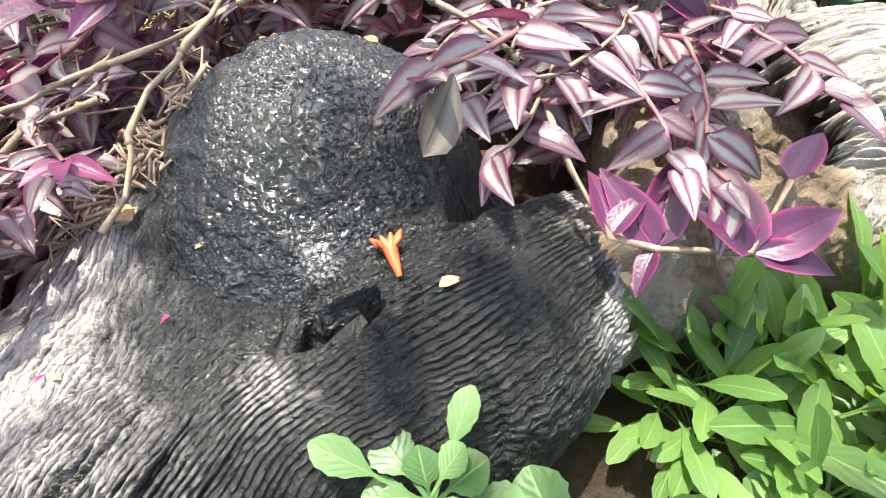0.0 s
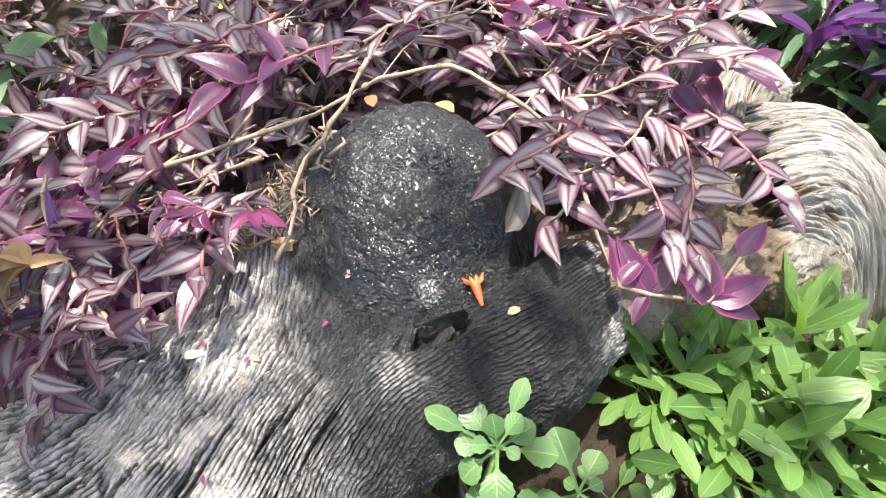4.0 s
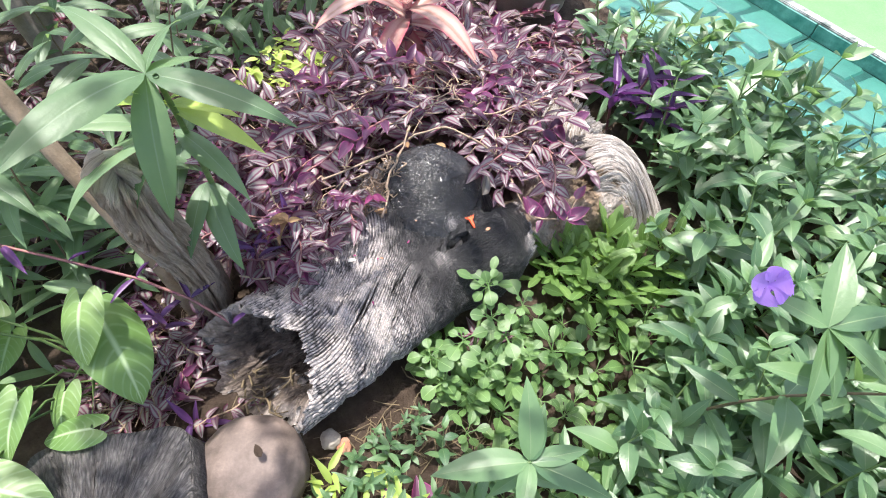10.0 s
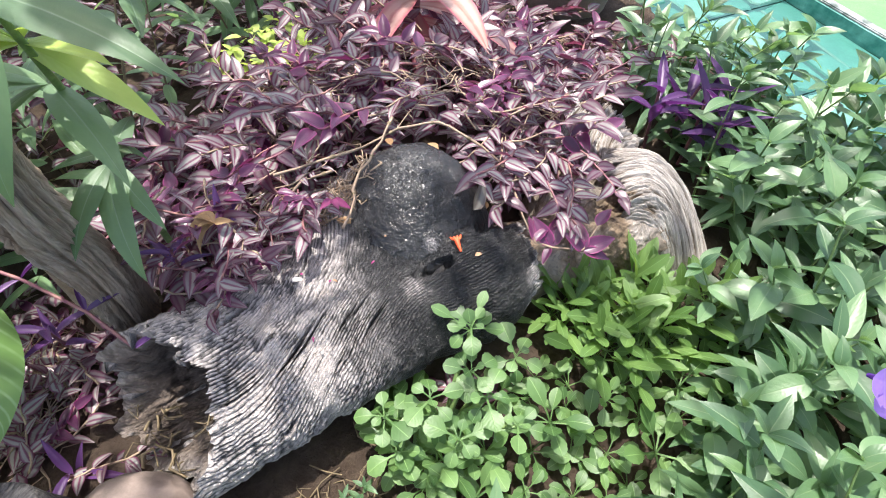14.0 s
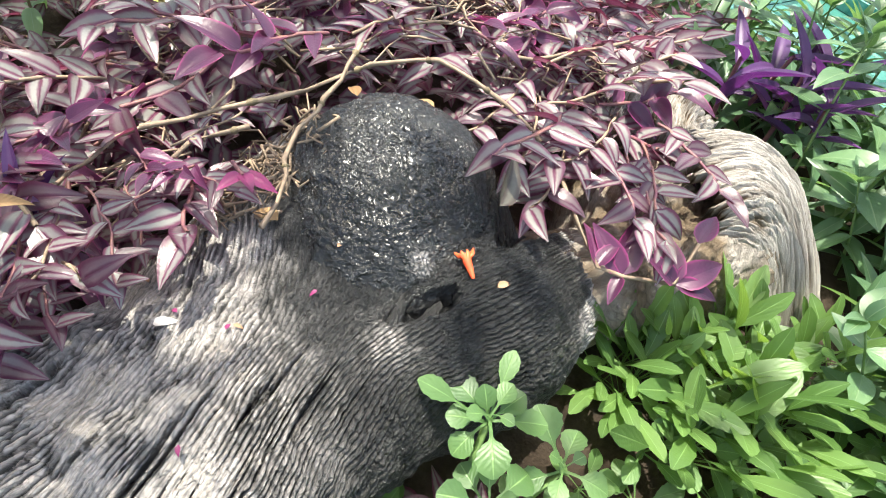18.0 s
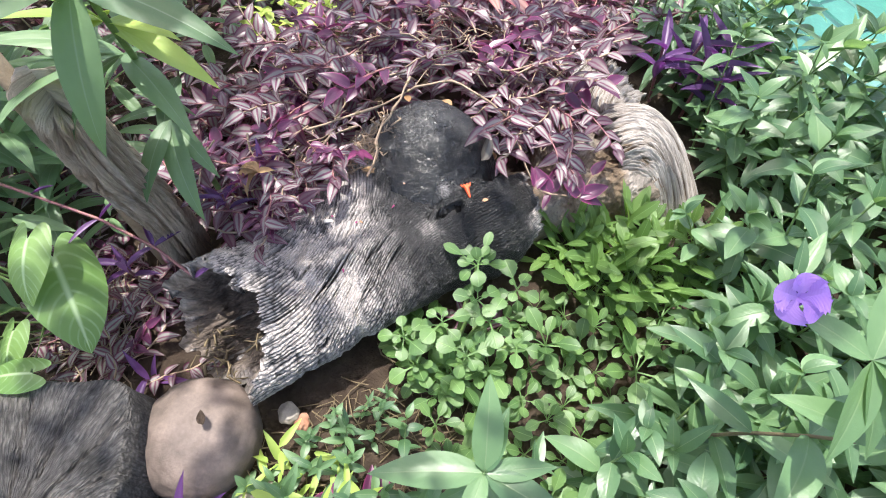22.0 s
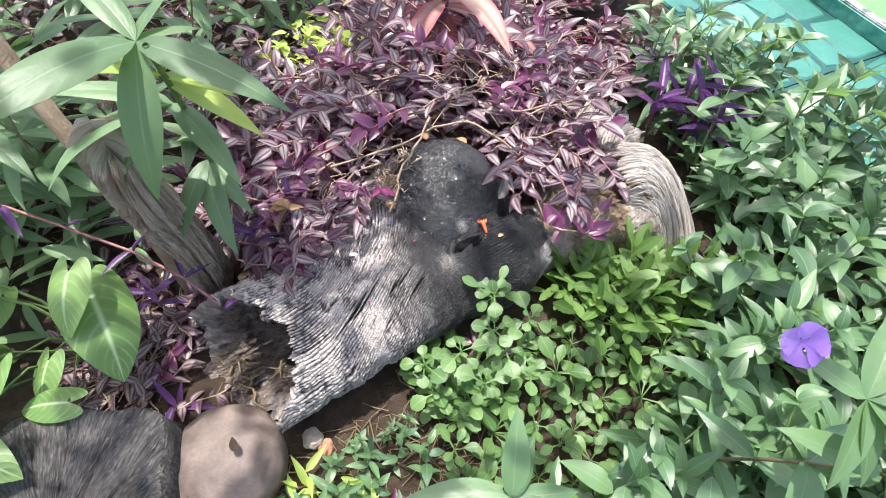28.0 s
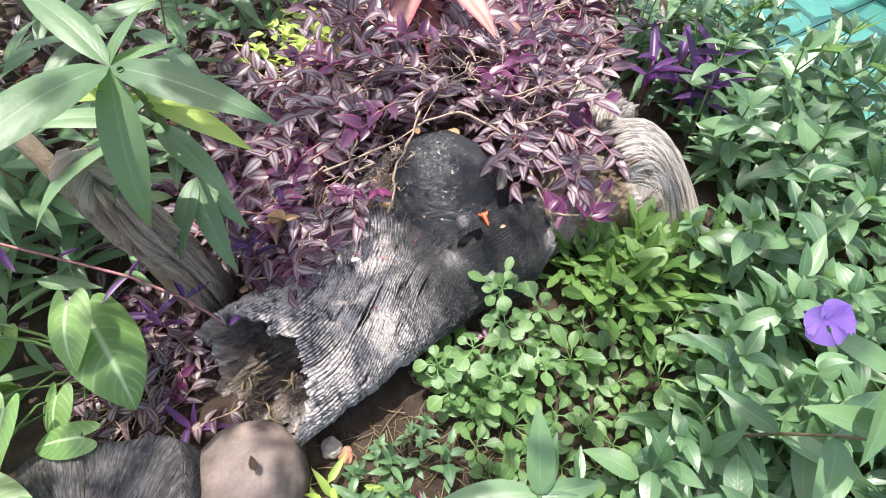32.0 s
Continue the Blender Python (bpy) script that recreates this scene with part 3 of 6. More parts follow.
def star(centre, dirs, sdf, rmax=0.42, steps=90):
    """How far from the centres, along dirs, the surface lies (the outermost crossing)."""
    r = np.full(dirs.shape[:-1], rmax)
    for _ in range(steps):
        d = sdf(centre + dirs * r[..., None])
        r = np.where(d > 0.0004, r - np.clip(d, 0.0005, 0.05) * 0.8, r)
        r = np.maximum(r, 0.004)
    return r


def build_log():
    nu, nt = 520, 650
    th = np.concatenate([np.linspace(-0.35, math.pi + 0.35, 570, endpoint=False), np.linspace(math.pi + 0.35, 2 * math.pi - 0.35, 80, endpoint=False)])
    # rim of the mouth: set back at the top, forward at the bottom
    tooth = lambda n: np.interp(th % (2 * math.pi), np.linspace(0, 2 * math.pi, n + 1), np.r_[0, [R.uniform(-1, 1) for _ in range(n - 1)], 0])
    jag = 0.015 * tooth(34) + 0.012 * tooth(96) + 0.004 * tooth(260)
    turns = [0.0, 0.3, 0.65, 1.2, 2.0, 2.45, 2.8, 3.1, 3.6, 4.2, 4.8, 5.2, 5.5, 5.85, 6.2832]
    rim = jag + np.interp(th % (2 * math.pi), turns, [0.012, 0.030, 0.075, 0.098, 0.075, 0.040, -0.015, -0.047, -0.066, -0.085, -0.066, -0.03, 0.000, 0.008, 0.012])
    # ragged broken end
    tail = 0.645 + 0.012 * tooth(40) + 0.006 * tooth(150) - 0.05 * np.exp(-((th % (2 * math.pi) - 2.9) / 0.8) ** 2) - 0.03 * np.exp(-((th % (2 * math.pi) - 5.9) / 0.4) ** 2)
    m0 = np.array([-0.27, -0.215])
    u = np.linspace(0, 1, nu)
    s = rim[None, :] + (tail[None, :] - rim[None, :]) * u[:, None]
    cxy = m0 + s[..., None] * AX
    cz = np.full(s.shape, 0.095) + 0.02 * np.clip((s - 0.3) / 0.2, 0, 1)
    centre = np.concatenate([cxy, cz[..., None]], -1)
    # spokes: cos towards the front, sin up
    dirs = np.stack([-PX[0] * np.cos(th), -PX[1] * np.cos(th), np.sin(th)], -1)[None] * np.ones((nu, 1, 1))
    r = star(centre, dirs, log_sdf)
    # undercut in front below the mouth end
    front = np.clip(np.cos(th), 0, 1)[None] * np.clip(-np.sin(th) + 0.1, 0, 1)[None]
    r = r * (1 - 0.22 * front * np.clip((0.42 - s) / 0.3, 0, 1))
    p = centre + dirs * r[..., None]
    # grain and char relief
    ang = np.unwrap(np.arctan2(p[..., 1] - 0.195, p[..., 0] - 0.05), axis=0)
    dk = np.hypot(p[..., 0] - 0.06, p[..., 1] - 0.16)
    near_knob = np.exp(-((dk / 0.16) ** 2))
    across = r * 0 + th[None] * 0.16 + 0.35 * near_knob * np.clip(dk, 0, 0.3)
    along = s + 0.12 * near_knob - 0.8 * r
    bend = np.clip((s - 0.10) / 0.36, 0, 1)
    across = across - 0.30 * bend * bend * (3 - 2 * bend)
    g = np.stack([along * 9, across * 130, 0 * along], -1)
    wave = across * 360 + 4.2 * fbm(np.stack([along, across, 0 * along], -1), 14, 3) + 0.8 * fbm(np.stack([along * 60, across * 60, 0 * along], -1), 1.0, 2)
    # each ridge is cracked across into a row of scales
    row = np.floor(wave / math.pi)
    cross = np.abs(np.sin(along * 210 + row * 2.4 + 1.5 * fbm(np.stack([along * 40, row * 0.7, 0 * along], -1), 1.0, 2)))
    ridges = np.abs(np.sin(wave)) ** 0.32 * (0.45 + 0.55 * cross ** 0.22) * (0.90 + 0.30 * fbm(p, 90, 3))
    ridges = 1 - (1 - ridges) * np.clip(0.85 + 0.75 * fbm(p, 34, 3), 0.25, 1.25)
    lumps = fbm(p, 30, 4)
    fine = fbm(p, 160, 3)
    splits = np.clip(fbm(np.stack([along * 16, across * 230, 0 * along + 2], -1), 1.0, 3) - 0.40, 0, 0.3) * np.clip((0.40 - s) / 0.22, 0.0, 1)
    scales = np.clip(np.abs(fbm(p + 0.004 * fbm(p, 60, 2)[..., None], 270, 2)) / 0.30, 0, 1) ** 0.6
    burnt = np.exp(-((np.hypot(p[..., 0] - 0.03, p[..., 1] - 0.17) / 0.15) ** 4))
    disp = 0.006 * lumps + 0.0018 * fine + 0.0028 * scales * burnt + 0.0072 * ridges * (0.75 + 0.45 * fbm(p, 18, 2)) - 0.095 * splits
    p = p + dirs * disp[..., None]
    # inside of the hollow
    ni = 70
    w = np.linspace(1, 0, ni)[:, None]
    depth = rim[None] + 0.010 * np.minimum(1, w * 8) + w * 0.34
    inner_c = np.concatenate([m0 + depth[..., None] * AX, np.full((ni, nt, 1), 0.092)], -1)
    wall = 0.17 + 0.07 * np.clip(np.cos(th), 0, 1)[None] + 0.03 * tooth(24)[None]
    rin = r[0][None] * (1.0 - wall * np.minimum(1, w * 12) - 0.10 * w) * np.clip(1.0 - w**8, 0.02, 1)
    pin = inner_c + dirs[:1] * rin[..., None]
    pin = pin + dirs[:1] * ((0.016 * fbm(pin * np.array([1.0, 1.0, 2.0]), 40, 4) + 0.007 * fbm(np.stack([depth * 30, np.ones((ni, 1)) * th[None] * 26, 0 * depth], -1), 1.0, 3) + 0.005 * fbm(pin, 150, 2)) * np.minimum(1, w * 5))[..., None]
    pin[-1] = p[0]
    tone = 0.84 - 0.77 * np.clip((s + 0.5 * (p @ np.array([0.654, -0.757, 0])) - 0.27) / 0.17, 0, 1) + 0.25 * np.clip((0.10 - s) / 0.12, 0, 1)
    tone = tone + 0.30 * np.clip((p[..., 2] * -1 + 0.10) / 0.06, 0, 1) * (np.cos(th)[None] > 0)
    tone = tone + 0.75 * np.exp(-((p[..., 0] - 0.264) ** 2 + (p[..., 1] - 0.142) ** 2) / 0.036**2) * (p[..., 2] < 0.16)
    tone = tone + 0.75 * np.exp(-((p[..., 0] - 0.070) ** 2 + (p[..., 1] - 0.038) ** 2) / 0.030**2) + 0.6 * np.clip((s - tail[None] + 0.022 + 0.012 * fbm(p, 35, 3)) / 0.02, 0, 1) * (np.cos(th)[None] > -0.1) + 0.35 * np.exp(-((p[..., 0] - 0.085) ** 2 + (p[..., 1] - 0.115) ** 2 + (p[..., 2] - 0.235) ** 2) / 0.018**2)
    gi = np.stack([depth, np.ones((ni, 1)) * th[None] * 0.12, 0.30 + 0.28 * fbm(pin, 20, 3) + 0.55 * np.clip(1 - w * 9, 0, 1)], -1)
    # cavity shade painted into the groove tone, over black char; crests weather to grey
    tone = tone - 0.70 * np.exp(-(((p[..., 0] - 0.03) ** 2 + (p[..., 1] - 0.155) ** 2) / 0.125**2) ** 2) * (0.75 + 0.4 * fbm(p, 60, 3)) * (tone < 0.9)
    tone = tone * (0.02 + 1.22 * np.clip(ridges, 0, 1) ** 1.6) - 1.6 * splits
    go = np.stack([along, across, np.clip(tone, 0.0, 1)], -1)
    # face of the broken end
    mid = p[-1].mean(0)
    f = np.linspace(1, 0.02, 26)[:, None, None]
    cap = mid + (p[-1][None] - mid) * f
    cap[1:] = cap[1:] + np.array([AX[0], AX[1], 0]) * ((0.010 + 0.012 * fbm(cap * np.array([1, 1, 3]), 45, 4)) * np.minimum(1, (1 - f[..., 0]) * 6) - 0.012)[1:, :, None]
    gc = np.stack([cap[..., 2] * 0.6, cap[..., 0] * 0.7 + cap[..., 1] * 0.7, 0.42 + 0.3 * fbm(cap, 35, 3)], -1)
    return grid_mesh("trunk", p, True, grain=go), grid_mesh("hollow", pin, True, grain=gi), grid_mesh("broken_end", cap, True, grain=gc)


def build_knob():
    nu, nt = 320, 380
    th = np.linspace(0, 2 * math.pi, nt, endpoint=False)[None] * np.ones((nu, 1))
    ph = np.linspace(0.01, 2.3, nu)[:, None] * np.ones((1, nt))
    # poles lie along the back-front line, so that the cells stay even on top
    dirs = np.stack([np.sin(ph) * np.cos(th), np.sin(ph) * np.sin(th), np.cos(ph)], -1)
    c = np.array([0.045, 0.200, 0.165]) * np.ones_like(dirs)
    r = star(c, dirs, knob_sdf, 0.28)
    p = c + dirs * r[..., None]
    lumps = fbm(p, 34, 4)
    cells = np.clip(np.abs(fbm(p + 0.004 * fbm(p, 60, 2)[..., None], 290, 2)) / 0.30, 0, 1) ** 0.6
    p = p + dirs * (0.0048 * lumps + 0.0026 * fbm(p, 90, 2) + 0.0030 * cells)[..., None]
    around = np.arctan2(p[..., 0] - 0.04, p[..., 2] - 0.08) * 0.13
    tone = 0.02 + 0.06 * cells + 0.15 * np.exp(-((p[..., 0] - 0.0) ** 2 + (p[..., 1] - 0.25) ** 2) / 0.05**2) + 0.55 * np.exp(-((p[..., 0] - 0.083) ** 2 + (p[..., 1] - 0.098) ** 2 + (p[..., 2] - 0.225) ** 2) / 0.016**2)
    return grid_mesh("knob", p, True, grain=np.stack([p[..., 1] * 1.1, around, tone], -1))


log = thing("fallen_log", "charred black and weathered grey fallen hollow log lying on soil", "log")
outside, inside_mesh, end_face = build_log()
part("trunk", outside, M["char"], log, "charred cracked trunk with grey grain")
part("hollow", inside_mesh, M["rotten"], log, "dark brown rotten hollow")
part("broken_end", end_face, M["pale_wood"], log, "ragged pale broken end")
part("knob", build_knob(), M["knob"], log, "glossy black charred knob")


def bezier(a, mid, b, t):
    """Arc from a over mid (at half way) to b; t has one more axis than the points."""
    c = 2 * mid - 0.5 * (a + b)
    return (1 - t) ** 2 * a + 2 * t * (1 - t) * c + t**2 * b


def fibre_sheet(name, keys, starts, mids, ends, strands, nu, jag0, jag1, relief, thick, tone0, seed):
    """A torn sheet of wood: strands run from a ragged start over a crown to a ragged end; v counts them."""
    rnd = random.Random(seed)
    v = np.linspace(0, 1, strands)
    soft = np.ones(15) / 15

    def curve(rows):
        cols = [np.interp(v, keys, [r[i] for r in rows]) for i in range(3)]
        cols = [np.convolve(np.r_[[c[0]] * 7, c, [c[-1]] * 7], soft, "valid") for c in cols]
        return np.stack(cols, -1)

    def teeth():
        coarse = np.interp(v, np.linspace(0, 1, 15), [rnd.uniform(-1, 1) for _ in range(15)])
        mid = np.repeat([rnd.uniform(-1, 1) for _ in range(strands // 6 + 1)], 6)[:strands]
        return 0.45 * coarse + 0.4 * mid + 0.25 * np.array([rnd.uniform(-1, 1) for _ in v])

    a, m, b = curve(starts)[None], curve(mids)[None], curve(ends)[None]
    t0, t1 = jag0 * teeth(), 1 + jag1 * teeth()
    u = np.linspace(0, 1, nu)[:, None]
    t = t0[None] + (t1 - t0)[None] * u
    p = bezier(a, m, b, t[..., None])
    vv = np.ones((nu, 1)) * v[None]
    coarse = fbm(np.stack([t * 3.5, vv * 34, 0 * t], -1), 1.0, 3)
    fine = fbm(np.stack([t * 12, vv * 170, 0 * t + 3], -1), 1.0, 2)
    split = np.clip(fbm(np.stack([t * 7, vv * 95, 0 * t + 7], -1), 1.0, 2) - 0.22, 0, 1)
    p[..., 2] += relief * (1.1 * coarse + 0.8 * fine - 2.6 * split)
    under = p[::-1].copy()
    under[..., 2] -= thick
    tone = np.clip(tone0 + 0.30 * coarse + 0.35 * fine - 1.1 * split - 0.25 * np.clip(0.10 - u, 0, 1) * 10 * (1 - u), 0, 1)
    gr = np.stack([t * 0.3, vv * 0.25, tone], -1)
    co, gr = np.concatenate([p, under, p[:1]], 0), np.concatenate([gr, gr[::-1] * np.array([1, 1, 0.5]), gr[:1]], 0)
    return grid_mesh(name, co, False, grain=gr)


flare = fibre_sheet("root_flare", (0, 0.22, 0.42, 0.62, 0.80, 1), [(0.395, 0.490, 0.150), (0.378, 0.425, 0.188), (0.372, 0.385, 0.198), (0.378, 0.345, 0.198), (0.415, 0.300, 0.186), (0.428, 0.282, 0.120)],
                    [(0.560, 0.470, 0.060), (0.515, 0.425, 0.165), (0.500, 0.385, 0.198), (0.490, 0.345, 0.196), (0.488, 0.305, 0.175), (0.488, 0.268, 0.100)],
                    [(0.655, 0.300, -0.02), (0.630, 0.285, 0.030), (0.608, 0.268, 0.045), (0.588, 0.252, 0.045), (0.562, 0.240, 0.035), (0.540, 0.235, 0.000)], 420, 150, 0.13, 0.04, 0.0052, 0.016, 0.80, 31)
part("root_flare", flare, M["pale_wood"], log, "pale splintered root flare")
slab = fibre_sheet("torn_slab", (0, 0.35, 0.7, 1), [(0.250, 0.400, 0.190), (0.310, 0.400, 0.192), (0.370, 0.410, 0.185), (0.410, 0.440, 0.160)],
                   [(0.290, 0.500, 0.200), (0.335, 0.490, 0.200), (0.385, 0.485, 0.185), (0.430, 0.480, 0.150)],
                   [(0.330, 0.600, 0.180), (0.375, 0.585, 0.185), (0.430, 0.570, 0.160), (0.478, 0.530, 0.120)], 220, 90, 0.02, 0.20, 0.0055, 0.020, 0.74, 32)
part("torn_slab", slab, M["pale_wood"], log, "grey torn slab with splintered tips")


def core_sdf(p):
    d = ellipsoid(p, (0.345, 0.345, 0.03), (0.110, 0.125, 0.142), 0.7)
    d = smin(d, ellipsoid(p, (0.485, 0.335, 0.02), (0.105, 0.085, 0.140), 0.5), 0.03)
    d = smin(d, capsule(p, (0.22, 0.20, 0.07), (0.41, 0.285, 0.09), 0.080, 0.055), 0.04)
    hollow = ellipsoid(p, (0.405, 0.320, 0.185), (0.052, 0.040, 0.045), 0.5)
    return smax(d, -hollow, 0.02)


def build_core():
    nu, nt = 190, 260
    th = np.linspace(0, 2 * math.pi, nt, endpoint=False)[None] * np.ones((nu, 1))
    ph = np.linspace(0.02, 1.9, nu)[:, None] * np.ones((1, nt))
    dirs = np.stack([np.sin(ph) * np.cos(th), np.sin(ph) * np.sin(th), np.cos(ph)], -1)
    c = np.array([0.36, 0.32, 0.03]) * np.ones_like(dirs)
    r = star(c, dirs, core_sdf, 0.32)
    p = c + dirs * r[..., None]
    fib = np.stack([(p[..., 0] * 0.6 + p[..., 1] * 0.8) * 14, (p[..., 0] * 0.8 - p[..., 1] * 0.6) * 190, p[..., 2] * 60], -1)
    p = p + dirs * (0.010 * fbm(p, 40, 4) + 0.004 * fbm(fib * np.array([1, 0.6, 0.6]), 1.0, 4) + 0.003 * fbm(p, 160, 3))[..., None]
    hole = np.exp(-((p[..., 0] - 0.385) ** 2 + (p[..., 1] - 0.305) ** 2) / 0.05**2)
    gr = np.stack([p[..., 0] * 0.75 + p[..., 1] * 0.65, p[..., 0] * 0.65 - p[..., 1] * 0.75 + 0.8 * p[..., 2], np.clip(0.38 - 0.25 * hole + 0.30 * fbm(p, 30, 3), 0, 1)], -1)
    return grid_mesh("root_core", p, True, grain=gr)


part("root_core", build_core(), M["pale_wood"], log, "pale tan rotted heartwood")
def top_of(x, y):
    """Height of the log's upper surface at a place of the plan."""
    zs = np.linspace(0.34, 0.02, 700)
    q = np.stack([np.full(700, x), np.full(700, y), zs], -1)
    inside_it = np.minimum(log_sdf(q), knob_sdf(q)) < 0
    return float(zs[np.argmax(inside_it)]) + 0.004 if inside_it.any() else 0.0


# dark splinters in the cleft
for ax, ay, bx, by in ((0.022, 0.052, 0.040, 0.080), (0.060, 0.030, 0.066, 0.078), (0.078, 0.034, 0.100, 0.086), (0.100, 0.050, 0.112, 0.084)):
    a, b = Vector((ax, ay, 0)), Vector((bx, by, 0))
    a.z, b.z = top_of(a.x, a.y) - 0.006, min(top_of(b.x, b.y) - 0.004, 0.195)
    me = tube([a, a.lerp(b, 0.5) + Vector((0.002, 0, 0.001)), b], [0.003, 0.0075, 0.006], 9, 0.5, R)
    at = me.attributes.new("grain", "FLOAT_VECTOR", "POINT")
    at.data.foreach_set("vector", np.array([[v.co.y, v.co.x, 0.12] for v in me.vertices], dtype=np.float32).ravel())
    part("splinter", me, M["char"], log)


# ---- sawn block, round stone, stump ----
def round_block(name, cx, cy, z0, z1, rx, ry, turn, square=2.6, wobble=0.03, cut=0.004):
    nt = 260
    th = np.linspace(0, 2 * math.pi, nt, endpoint=False)
    base = (np.abs(np.cos(th)) ** square + np.abs(np.sin(th)) ** square) ** (-1 / square)
    rows, grains = [], []
    prof = [(0.0, z0), (1.02, z0), (1.03, z0 + 0.3 * (z1 - z0)), (1.0, z0 + 0.7 * (z1 - z0)), (1.0, z1 - 0.006), (0.99, z1 - 0.001)] + [(f, z1) for f in np.linspace(0.975, 0.01, 46)]
    for n, (f, z) in enumerate(prof):
        x, y = rx * base * f * np.cos(th), ry * base * f * np.sin(th)
        if n > 4:
            y = y - 0.070 * (1 - f)
        wob = 1 + wobble * np.sin(3 * th + 1) + 0.5 * wobble * np.sin(7 * th + 2)
        x, y = x * wob, y * wob
        zz = np.full(nt, z)
        P3 = np.stack([x, y, zz], -1)
        if n > 4:
            # a star of drying cracks, saw ridges
            zz = zz + cut * fbm(P3 * np.array([1, 3, 1]), 22, 4) + 0.0024 * fbm(np.stack([f * 9 + 0 * th, np.cos(th) * 22, np.sin(th) * 22], -1), 1.0, 4)
            for ca, wd in ((1.15, 0.030), (1.75, 0.014), (2.2, 0.022), (0.55, 0.016), (0.1, 0.02), (-0.6, 0.016), (2.9, 0.02), (-1.5, 0.02), (-2.4, 0.02)):
                da = np.abs((th - ca + math.pi) % (2 * math.pi) - math.pi)
                zz = zz - 0.014 * np.exp(-((da * f / wd) ** 2)) * np.clip(f * 3, 0, 1) * np.clip(1.3 - f, 0.2, 1)
        else:
            x = x + 0.006 * fbm(np.stack([np.cos(th), np.sin(th), zz * 4], -1), 3, 3)
        rows.append(np.stack([cx + x * math.cos(turn) - y * math.sin(turn), cy + x * math.sin(turn) + y * math.cos(turn), zz], -1))
        side = n <= 4
        rays = fbm(np.stack([f * 5 + 0 * th, np.cos(th) * 16, np.sin(th) * 16], -1), 1.0, 4)
        grains.append(np.stack([zz if side else 0 * th + f * 0.15, th * 0.15, 0.62 + 0.25 * fbm(P3, 16, 3) + (0 if side else 0.08 * (1 - f) + 0.12 * rays + 0.22 * fbm(P3, 120, 3))], -1))
    return grid_mesh(name, np.array(rows), True, grain=np.array(grains))


block = part("sawn_log_block", round_block("sawn_log_block", -0.440, -0.505, -0.02, 0.143, 0.137, 0.160, 0.27, 5.5, 0.022), M["sawn"])
tagged(block, "grey weathered sawn log block standing on the soil", "log block")

bm = bmesh.new()
bmesh.ops.create_icosphere(bm, subdivisions=5, radius=1.0)
for v in bm.verts:
    d = 1 + 0.05 * noise.fractal(v.co * 1.6, 1.0, 2.0, 4) + 0.012 * noise.fractal(v.co * 7, 1.0, 2.0, 3)
    flat = 1 - 0.12 * max(v.co.z, 0) ** 2
    v.co = Vector((v.co.x * 0.108 * d, v.co.y * 0.102 * d, v.co.z * 0.082 * d * flat))
stone = part("round_stone", bm, M["stone"])
stone.location = (-0.262, -0.372, 0.022)
tagged(stone, "smooth round brown stone leaning by the log's mouth", "stone")


def pebble(name, x, y, z, r, material, label, seed, flat=0.7):
    bm = bmesh.new()
    bmesh.ops.create_icosphere(bm, subdivisions=3, radius=r)
    for v in bm.verts:
        v.co *= 1 + 0.4 * noise.fractal(v.co / r * 0.9 + Vector((seed, 0, 0)), 1.0, 2.0, 3)
        v.co.z *= flat
    ob = part(name, bm, material)
    ob.location = (x, y, z)
    return tagged(ob, label, "stone" if "brick" not in name else "brick chip")


pebble("pebble", -0.128, -0.300, 0.012, 0.020, M["pebble"], "pale rounded pebble on the soil beside the log", 1.0)
pebble("brick_chip", -0.102, -0.310, 0.007, 0.015, M["brick"], "orange brown brick chip lying on the soil", 2.0, 0.6)
# this last lump is a pebble shape standing in for a wood chunk
pebble("pebble", -0.128, -0.455, 0.012, 0.040, M["pebble"], "grey rough lump for a weathered wood chunk beside the round stone", 5.0, 0.9)


